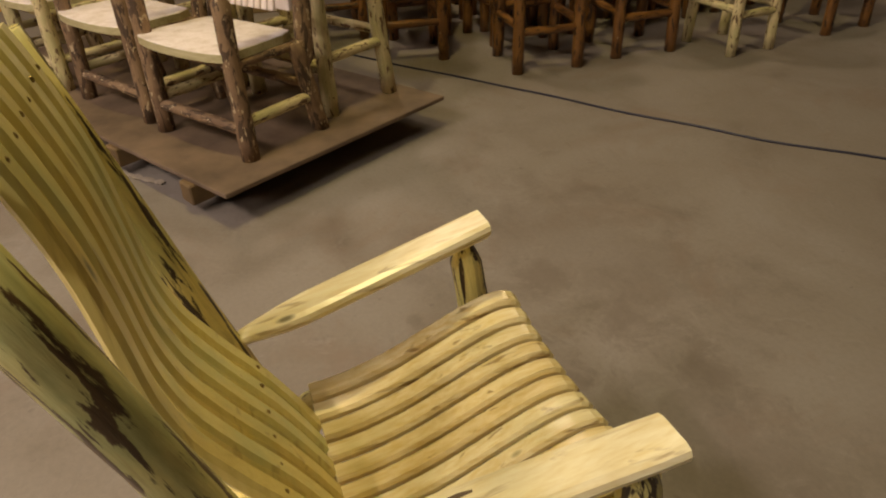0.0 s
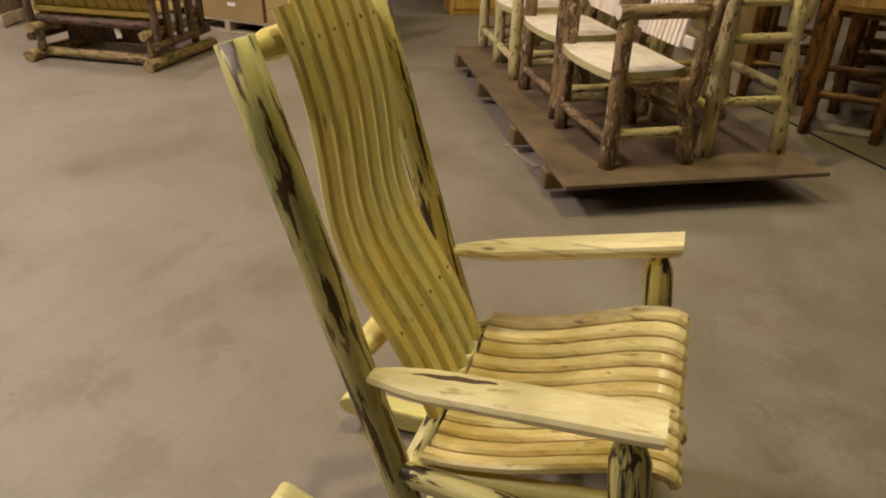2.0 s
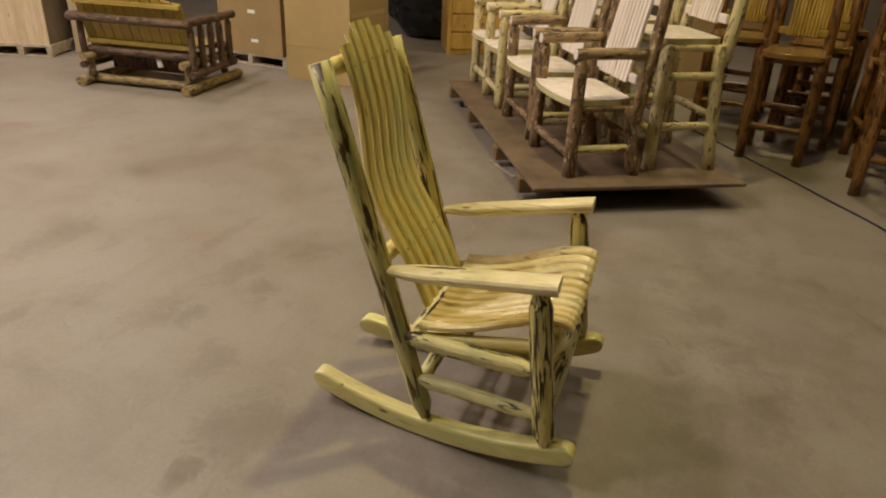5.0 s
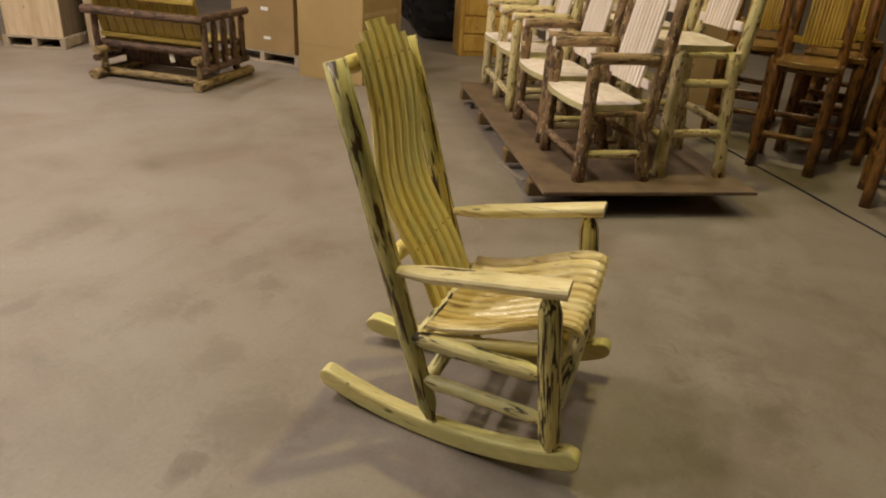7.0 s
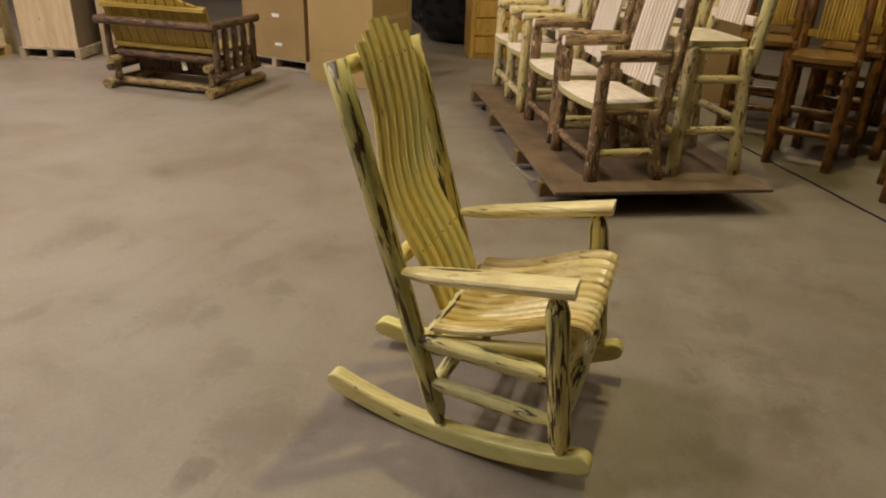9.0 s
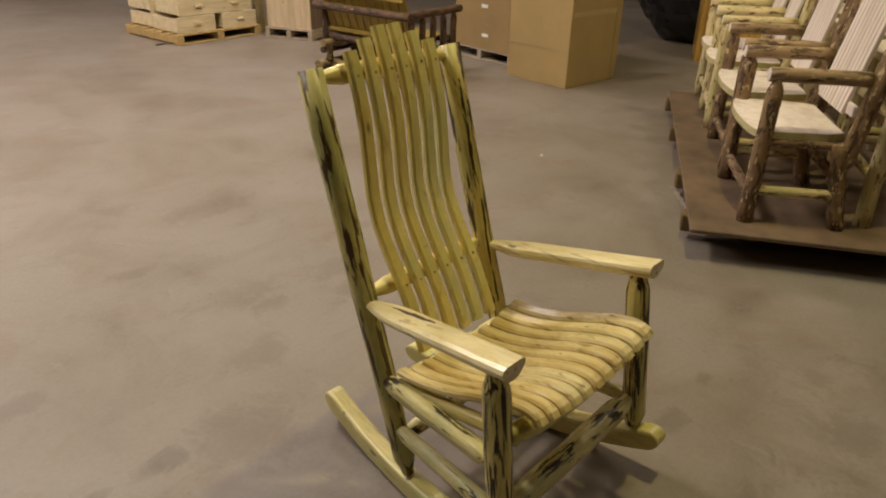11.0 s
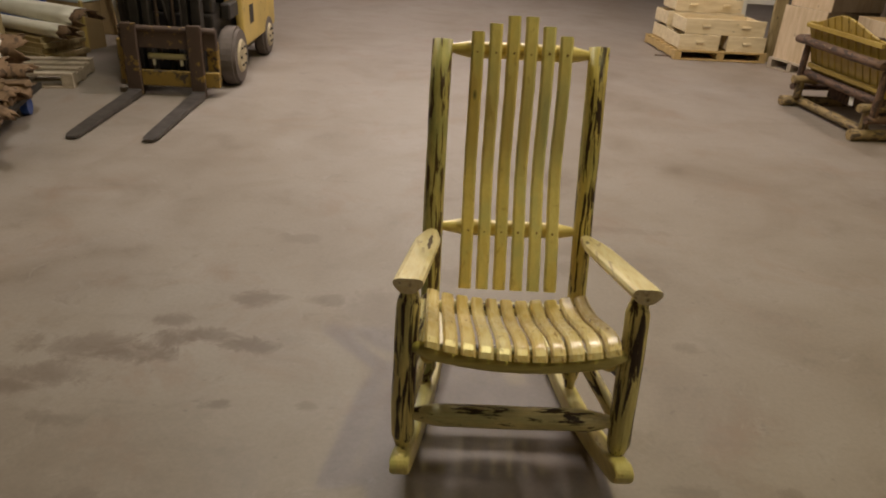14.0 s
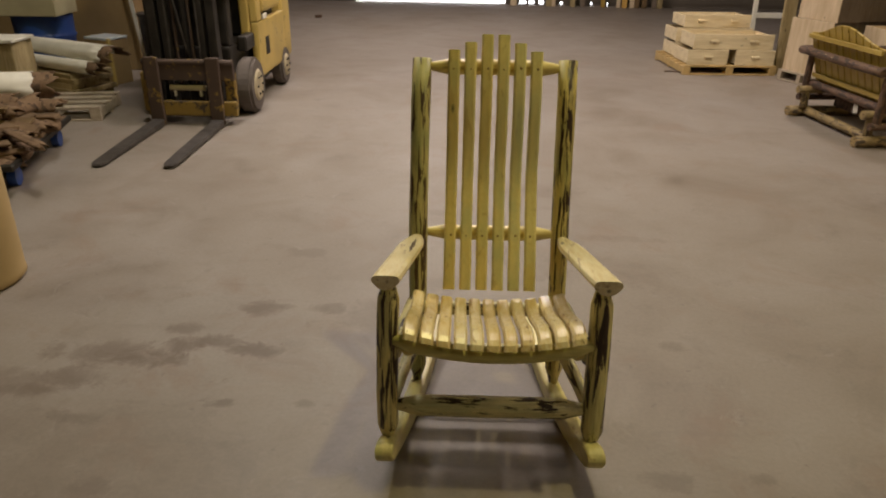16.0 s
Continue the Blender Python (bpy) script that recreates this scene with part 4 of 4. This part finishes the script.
for i in range(6):
    y = -0.14 - 0.085 * i
    part("seat_board", box_bm((-0.52, y - 0.037, 0.402), (0.52, y + 0.037, 0.422), 0.004), "olive_rail", gl)

bm = box_bm((-0.02, -0.002, 0), (0.02, 0.002, 0.09), 0, jitter=0.005)
part("paper_tag", bm, "white", gl, "crumpled white tag hanging under the seat", m=pose(-0.18, -0.08, 0.21, 6, 8, 25))

# ---------------------------------------------------------------- things in the far corner
bag = bmesh.new()
bmesh.ops.create_icosphere(bag, subdivisions=4, radius=0.5)
for v in bag.verts:
    k = 1 + 0.25 * noise.noise(v.co * 3.0) + 0.22 * abs(noise.noise(v.co * 7.0)) + 0.12 * abs(noise.noise(v.co * 16.0))
    v.co = Vector((v.co.x * k * 1.0, v.co.y * k * 1.3, max(0, (v.co.z + 0.42) * 1.05 * k)))
tagged(part("plastic_bale", bag, "film", m=sized(Matrix.Translation((6.9, 2.87, 0)), 0.97)), "bale of shiny black plastic film on the floor", "bale")

cab = thing("drawer_cabinet", sized(pose(5.77, 2.28, 0, 0, 0, 29), 0.97), "tall honey-coloured pine chest of drawers", "cabinet")
part("body", box_bm((0.021, -0.75, 0), (0.5, 0, 1.5), 0.006), "cabinet", cab)
for y in (-0.75, -0.045):
    part("stile", box_bm((-0.004, y, 0), (0.0205, y + 0.045, 1.5), 0.004), "cabinet", cab)
part("cabinet_top", box_bm((-0.03, -0.78, 1.501), (0.52, 0.03, 1.53), 0.006), "cabinet", cab)
for i in range(7):
    d = part("drawer_front", box_bm((0, -0.70, 0.06 + 0.2 * i), (0.02, -0.05, 0.24 + 0.2 * i), 0.005), "cabinet", cab)
    part("handle", box_bm((-0.02, -0.42, 0.14 + 0.2 * i), (-0.001, -0.33, 0.16 + 0.2 * i), 0.006), "black", d)

# ---------------------------------------------------------------- forklift
FK = sized(pose(-2.341, 2.335, 0, 0, 0, 2.8), 0.97, 0.945, 0.96)
fk = thing("forklift", FK, "worn yellow forklift with lowered black forks", "forklift")
for x in (-0.245, 0.245):
    rings = []
    for y, top, hw in ((0.0, 0.026, 0.030), (0.03, 0.029, 0.042), (0.10, 0.032, 0.046), (0.4, 0.038, 0.048), (1.10, 0.052, 0.05), (1.13, 0.06, 0.05)):
        rings.append([Vector((x + a * hw, y, z)) for a, z in ((-1, 0.012), (1, 0.012), (1, top), (-1, top))])
    fork = part("fork", rings_bm(rings, smooth=False), "steel", fk, "worn steel fork")
    part("shank", box_bm((x - 0.055, 1.131, 0.012), (x + 0.055, 1.175, 0.56), 0.010, 2), "rust", fork)
part("carriage_bar", box_bm((-0.33, 1.176, 0.37), (0.40, 1.225, 0.50), 0.006), "rust", fk)
log("carriage_lip", (-0.33, 1.19, 0.515), (0.40, 1.19, 0.515), 0.025, "rust", fk, wobble=0.03)
part("carriage_bar", box_bm((-0.33, 1.176, 0.08), (0.40, 1.225, 0.20), 0.006), "sludge", fk)
log("hydraulic_cylinder", (-0.14, 1.215, 0.305), (0.15, 1.215, 0.305), 0.024, "box_panel", fk, wobble=0.02)
log("hydraulic_rod", (0.15, 1.215, 0.305), (0.20, 1.215, 0.305), 0.010, "steel", fk, wobble=0)
for x in (-0.10, 0.11):
    part("bracket", box_bm((x - 0.01, 1.205, 0.235), (x + 0.01, 1.225, 0.285), 0.003), "white", fk)
part("side_bracket", box_bm((0.30, 1.24, 0.10), (0.385, 1.30, 0.42), 0.008), "sludge", fk)
part("side_bracket", box_bm((-0.385, 1.24, 0.10), (-0.30, 1.30, 0.42), 0.008), "sludge", fk)
for x, w in ((-0.235, 0.035), (-0.150, 0.022), (0.150, 0.022), (0.235, 0.035)):
    part("mast_rail", box_bm((x - w, 1.27, 0.06), (x + w, 1.37, 2.1), 0.006), "black", fk)
# steel strips put the light on the mast rail edges into colour
for x in (-0.122, 0.122):
    part("mast_edge", box_bm((x - 0.006, 1.268, 0.08), (x + 0.006, 1.36, 2.08), 0.002), "steel", fk, "rail edge coloured bright as lit")
part("mast_cylinder", log_bm(1.9, [(0, 0.035), (1, 0.035)], 12, 0), "black", fk, m=Matrix.Translation((0.0, 1.36, 0.1)))
for x in (-0.07, 0.06):
    log("lift_chain", (x, 1.30, 0.25), (x * 0.9, 1.30, 2.0), 0.012, "rust", fk, wobble=0, sides=6)
log("hose", (0.02, 1.29, 0.5), (-0.10, 1.29, 1.25), 0.011, "black", fk, wobble=0, bend=0.05, sides=8)
log("hose", (-0.10, 1.29, 1.25), (0.05, 1.29, 1.9), 0.011, "black", fk, wobble=0, bend=0.05, sides=8)
for z in (0.25, 1.1, 2.0):
    part("mast_crossbar", box_bm((-0.27, 1.372, z), (0.27, 1.42, z + 0.08), 0.005), "black", fk)
part("chassis", box_bm((-0.35, 1.45, 0.14), (0.31, 3.0, 0.60), 0.02, 2), "black", fk)
part("firewall", box_bm((-0.37, 1.47, 0.601), (0.31, 1.60, 1.20), 0.02, 2), "black", fk)
for x in (-0.40, 0.375):
    part("step_box", box_bm((x - 0.06, 1.66, 0.53), (x + 0.02, 1.94, 0.66), 0.012), "black", fk)
for x0, x1 in ((0.355, 0.42), (-0.46, -0.395)):
    out = 1 if x0 > 0 else -1
    sp = part("side_panel", box_bm((x0, 1.98, 0.25), (x1, 3.05, 0.74), 0.02, 2), "yellow", fk)
    part("front_pillar", box_bm((x0, 1.98, 0.741), (x1, 2.14, 1.55), 0.012, 2), "yellow", sp)
    part("engine_door", box_bm((x0, 2.20, 0.80), (x1 + 0.004 * out, 2.90, 1.45), 0.03, 2), "yellow", sp)
    part("vent", box_bm((x1 - 0.002, 2.22, 0.42), (x1 + 0.003, 2.36, 0.58), 0) if out > 0 else box_bm((x0 - 0.003, 2.22, 0.42), (x0 + 0.002, 2.36, 0.58), 0), "black", sp)
    part("latch", box_bm((x1 - 0.002, 2.16, 0.745), (x1 + 0.012, 2.30, 0.79), 0.004) if out > 0 else box_bm((x0 - 0.012, 2.16, 0.745), (x0 + 0.002, 2.30, 0.79), 0.004), "white", sp)
part("front_panel", box_bm((0.27, 1.961, 0.60), (0.352, 2.10, 1.55), 0.012), "yellow", fk)
lamp_bm = log_bm(0.03, [(0, 0.04), (0.7, 0.045), (1, 0.03)], 16, 0)
part("headlamp", lamp_bm, "glass", fk, "small round clear lamp", m=pose(0.32, 1.9605, 1.02, 90, 0, 0))
part("cowl", box_bm((0.16, 1.44, 0.98), (0.345, 1.615, 1.60), 0.02, 2), "sludge", fk, "grimy yellow cowl beside the mast")
part("engine_block", box_bm((-0.38, 2.12, 0.601), (0.34, 2.9, 1.40), 0.02), "black", fk)
part("counterweight", box_bm((-0.44, 3.06, 0.22), (0.40, 3.45, 1.20), 0.08, 3), "yellow", fk)
for x in (-0.36, 0.31):
    part("roof_post", box_bm((x - 0.03, 1.62, 1.0), (x + 0.03, 1.68, 2.05), 0.006), "black", fk)
    part("roof_post", box_bm((x - 0.03, 3.10, 1.18), (x + 0.03, 3.16, 2.05), 0.006), "yellow", fk)
part("overhead_guard", box_bm((-0.42, 1.5, 2.05), (0.38, 3.2, 2.10), 0.02), "black", fk)


def wheel(parent, x, y, r, w):
    bm = bmesh.new()
    bmesh.ops.create_cone(bm, cap_ends=True, segments=32, radius1=r, radius2=r, depth=w, matrix=pose(0, 0, 0, 0, 90, 0))
    bmesh.ops.bevel(bm, geom=[e for e in bm.edges if len(e.link_faces) == 2 and max(len(f.verts) for f in e.link_faces) > 6], offset=0.025, segments=2, affect="EDGES")
    t = part("wheel", bm, "tyre", parent, "grey worn solid tyre", m=Matrix.Translation((x, y, r)))
    side = 1 if x > 0 else -1
    bm = bmesh.new()
    bmesh.ops.create_cone(bm, cap_ends=True, segments=24, radius1=r * 0.60, radius2=r * 0.5, depth=0.02, matrix=pose(side * (w / 2 + 0.005), 0, 0, 0, 90 * side, 0))
    rim = part("rim", bm, "rim", t)
    for k in range(6):
        a = k * math.pi / 3
        bm = bmesh.new()
        bmesh.ops.create_cone(bm, cap_ends=True, segments=6, radius1=0.011, radius2=0.011, depth=0.016, matrix=pose(0, 0, 0, 0, 90, 0))
        part("wheel_nut", bm, "black", t, m=Matrix.Translation((side * (w / 2 + 0.018), r * 0.33 * math.cos(a), r * 0.33 * math.sin(a))))


for x in (-0.42, 0.385):
    wheel(fk, x, 1.70, 0.24, 0.14)
    wheel(fk, x * 0.95, 2.98, 0.20, 0.12)

# ---------------------------------------------------------------- scrap cart, drum and stacks beside the forklift
cart = thing("scrap_cart", sized(pose(-2.76, 1.785, 0, 0, 0, 15), 0.97), "low dark cart under a heap of bark and offcuts", "cart")
part("frame", box_bm((-1.4, 0.0, 0.145), (0.0, 1.25, 0.19), 0.008), "black", cart)
for x in (-1.25, -0.08):
    for y in (0.2, 1.08):
        bm = bmesh.new()
        bmesh.ops.create_cone(bm, cap_ends=True, segments=20, radius1=0.062, radius2=0.062, depth=0.05, matrix=pose(0, 0, 0, 0, 90, 0))
        part("wheel", bm, "blue", cart, m=Matrix.Translation((x, y, 0.063)))


def slab_bm(length, r, arc, seed, thick=0.012):
    """A trough-shaped slab of bark along local x with torn ends."""
    rnd = random.Random(seed)
    rings = []
    n = 12
    jag = [rnd.uniform(-0.05, 0.05) for _ in range(n + 1)]
    for k in range(9):
        ring = []
        for i in range(n + 1):
            a = radians(arc) * (i / n - 0.5) + math.pi / 2
            q = r * (1 + 0.10 * noise.noise(Vector((k * 0.5, i * 0.4, seed * 1.7))))
            end = jag[i] if k == 8 else 0.6 * jag[n - i] if k == 0 else 0
            ring.append(Vector((length * k / 8 + end, q * math.cos(a), q * math.sin(a) - r)))
        rings.append(ring)
    bm = rings_bm(rings, closed=False)
    bmesh.ops.solidify(bm, geom=bm.faces[:], thickness=thick)
    return bm


rnd = random.Random(5)
# bark slabs and offcuts heaped on the cart, higher away from its open edge
for i in range(64):
    x = 0.05 - 1.30 * rnd.random() ** 1.5
    y = 0.08 + 0.95 * rnd.random()
    if i % 4 == 0:
        x -= 0.22
    z = 0.225 + (0.06 + 0.24 * min(1, max(0, -x) / 0.4)) * rnd.random()
    l = rnd.uniform(0.25, 0.58)
    if i % 3:
        bm, mt = slab_bm(l, rnd.uniform(0.06, 0.14), rnd.uniform(70, 170), i), "bark_scrap"
    else:
        w, h = rnd.uniform(0.03, 0.06), rnd.uniform(0.012, 0.02)
        bm, mt = box_bm((0, -w, -h), (l, w, h), 0.005, jitter=0.010), rnd.choice(["scrap", "scrap", "block"])
    m2 = cart.matrix_basis @ pose(x, y, z, rnd.uniform(-25, 25), rnd.uniform(-7, 9), rnd.uniform(140, 245) if i % 4 else rnd.uniform(-60, 60))
    tagged(part("offcut", bm, mt, m=m2), "torn brown bark offcut on the scrap heap", "offcut", "offcuts on the cart")
bm = bmesh.new()
bmesh.ops.create_grid(bm, x_segments=26, y_segments=24, size=1)
for v in bm.verts:
    x, y = -0.70 + 0.68 * v.co.x, 0.62 + 0.60 * v.co.y
    edge = min(1, 6 * (1 - abs(v.co.x)), 6 * (1 - abs(v.co.y)))
    v.co = Vector((x, y, 0.192 + edge * (0.02 + 0.05 * min(1, -x / 0.5) + 0.07 * noise.noise(Vector((x * 9, y * 9, 0))))))
tagged(part("bark_litter", bm, "bark_scrap", m=cart.matrix_basis.copy()), "loose brown bark litter heaped on the cart", "bark", kind="stuff")


def roll(p, q, r, seed, arc=300):
    """A curled sheet, white inside and out, from p to its torn brown end at q."""
    rnd = random.Random(seed)
    p, q = Vector(p), Vector(q)
    d = q - p
    turn = d.to_track_quat("X", "Z").to_matrix().to_4x4()
    o = thing("curled_sheet", Matrix.Translation(p) @ turn, "long curled sheet of whitish bark with a torn brown end", "bark sheet", "curled sheets on the scrap heap")
    jag = [max(-0.035, rnd.uniform(-0.03, 0.04) + 0.03 * math.sin(i * 0.9 + seed)) for i in range(25)]

    def shell(lo, hi, grow, frayed):
        rings = []
        for k in range(9):
            ring = []
            for i in range(25):
                a = radians(arc) * (i / 24 - 0.5) + math.pi / 2 + 0.25 * seed
                f = lo + (hi - lo) * k / 8
                c = (r + grow) * (1 - 0.12 * i / 24) * (0.82 + 0.18 * f) * (1 + 0.12 * noise.noise(Vector((f * 4, i * 0.25, seed))))
                end = jag[i] * (k / 8) ** 2 * (1 if frayed else 0.3)
                ring.append(Vector((d.length * f + end, c * math.cos(a), 0.85 * c * math.sin(a))))
            rings.append(ring)
        bm = rings_bm(rings, closed=False)
        bmesh.ops.solidify(bm, geom=bm.faces[:], thickness=0.006)
        return bm

    part("sheet", shell(0, 0.90, 0, False), "white", o)
    part("torn_end", shell(0.87, 1.0, -0.007, True), "bark_scrap", o, "torn brown inner layers")
    return o


roll((-4.30, 4.50, 0.425), (-3.25, 4.08, 0.40), 0.125, 1, 200)
roll((-4.35, 4.33, 0.347), (-3.36, 3.97, 0.318), 0.075, 2)
roll((-4.32, 2.53, 0.405), (-3.22, 3.05, 0.376), 0.135, 3, 250)
roll((-4.07, 2.13, 0.386), (-3.21, 2.59, 0.328), 0.115, 4, 260)
stack = thing("lumber_stack", sized(pose(-3.95, 4.34, 0, 0, 0, -22), 0.965), "low stack of rough boards under white rolls", "lumber")
for k in range(6):
    part("board", box_bm((-0.45, -0.22, 0.046 * k), (0.45 - 0.03 * (k % 2), 0.20 + 0.02 * (k % 3), 0.046 * k + 0.043), 0.004, jitter=0.004), "lumber", stack)
pallet(sized(pose(-3.93, 3.325, 0, 0, 0, 12), 0.97), "weathered timber pallet beside the scrap cart", "pallet", 0.82, 0.62)
bm = log_bm(0.86, [(0, 0.235), (0.02, 0.25), (0.05, 0.246), (0.95, 0.246), (0.98, 0.25), (1, 0.24)], 40, 0)
tagged(part("fibre_drum", bm, "cardboard", m=sized(Matrix.Translation((-2.334, 0.728, 0)), 0.975)), "plain brown cardboard drum standing on the floor", "drum")
bm = log_bm(0.66, [(0, 0.28), (0.03, 0.29), (0.3, 0.28), (0.34, 0.295), (0.38, 0.28), (0.64, 0.28), (0.68, 0.295), (0.72, 0.28), (0.97, 0.29), (1, 0.28)], 28, 0)
tagged(part("barrel", bm, "blue", m=sized(Matrix.Translation((-4.51, 5.13, 0)), 0.97)), "blue plastic barrel among stacked timber", "barrel")
tote = thing("panel_box", pose(-4.60, 5.02, 0.641, 0, 0, 6), "shallow pale box standing on the blue barrel", "box")
part("body", box_bm((-0.34, -0.24, 0), (0.40, 0.24, 0.34), 0.012, 2), "box_panel", tote)
part("lid", box_bm((-0.355, -0.255, 0.341), (0.415, 0.255, 0.365), 0.006), "box_panel", tote)
for x, y, w, d, h, mt, turn, label in (
    (-4.13, 3.85, 0.38, 0.34, 0.565, "lumber", 6, "raw timber crate with a white lid"),
    (-4.24, 5.93, 0.83, 0.6, 1.7, "carton", 4, "tall brown carton beside the forklift"),
    (-5.6, 4.91, 0.7, 0.7, 1.3, "block", 10, "dark timber crate beside the barrel"),
    (-3.40, 6.47, 0.68, 0.6, 1.5, "carton", 8, "brown carton behind the forklift"),
    (-5.43, 6.52, 0.88, 0.6, 1.9, "carton", 12, "tall brown carton behind the barrel"),
):
    o = thing("crate" if "crate" in label else "carton", pose(x, y, 0, 0, 0, turn), label, "crate" if "crate" in label else "carton")
    part("body", box_bm((-w / 2, -d / 2, 0), (w / 2, d / 2, h), 0.006), mt, o)
    part("lid", box_bm((-w / 2 - 0.02, -d / 2 - 0.02, h + 0.001), (w / 2 + 0.02, d / 2 + 0.02, h + 0.025), 0.004), "white" if mt == "lumber" else mt, o)
    for zz in (0.3, 0.55):
        if mt in ("lumber", "block"):
            part("batten", box_bm((-w / 2 - 0.004, -d / 2 - 0.021, h * zz - 0.03), (w / 2 + 0.004, -d / 2 - 0.0005, h * zz + 0.03), 0.003), mt, o)
case = thing("display_case", pose(-3.81, 4.98, 0, 0, 0, -20), "small olive-brown box with a clear glazed top", "box")
part("body", box_bm((-0.14, -0.13, 0), (0.14, 0.13, 0.43), 0.006), "carton", case)
part("glazed_top", box_bm((-0.145, -0.135, 0.431), (0.145, 0.135, 0.455), 0.004), "glass", case, "dusty clear glazed top")
part("post", box_bm((0.1405, -0.13, 0), (0.17, -0.10, 0.45), 0.003), "yellow", case, "yellow corner post")
can = thing("waste_bin", pose(-3.35, 5.21, 0, 0, 0, 0), "black plastic waste bin beside the forklift", "bin")
part("body", log_bm(0.66, [(0, 0.15), (0.05, 0.165), (0.95, 0.19), (0.96, 0.205), (1, 0.2)], 24, 0), "black", can)
tagged(part("leaning_bar", box_bm((-0.018, -0.012, 0), (0.018, 0.012, 2.2), 0.003), "white", m=pose(-3.64, 5.43, 0, 0, -6, 4)), "long pale bar leaning among the cartons", "bar", "bars beside the forklift")
tagged(part("leaning_bar", box_bm((-0.03, -0.02, 0), (0.03, 0.02, 2.2), 0.003), "black", m=pose(-3.54, 5.50, 0, 0, -4, -3)), "long black bar leaning among the cartons", "bar", "bars beside the forklift")

# boards leaning on the far wall
rnd = random.Random(11)
for i in range(26):
    x = 0.47 + i * 0.122 + rnd.uniform(-0.03, 0.03)
    h = rnd.uniform(1.8, 2.6)
    w = rnd.uniform(0.04, 0.065)
    if i % 6 == 5 or min(abs(x - g) - gw for g, gw in GAPS) < w:
        continue
    bm = box_bm((-w, -0.02, 0), (w, 0.02, h), 0.003)
    tagged(part("leaning_board", bm, rnd.choice(["lumber", "cabinet", "greyboard", "birch", "block", "amber"]), m=pose(x, Y1 - 0.28, 0.0, -5, rnd.uniform(-2, 2), 0)), "rough board leaning on the far wall", "board", "boards on the far wall")
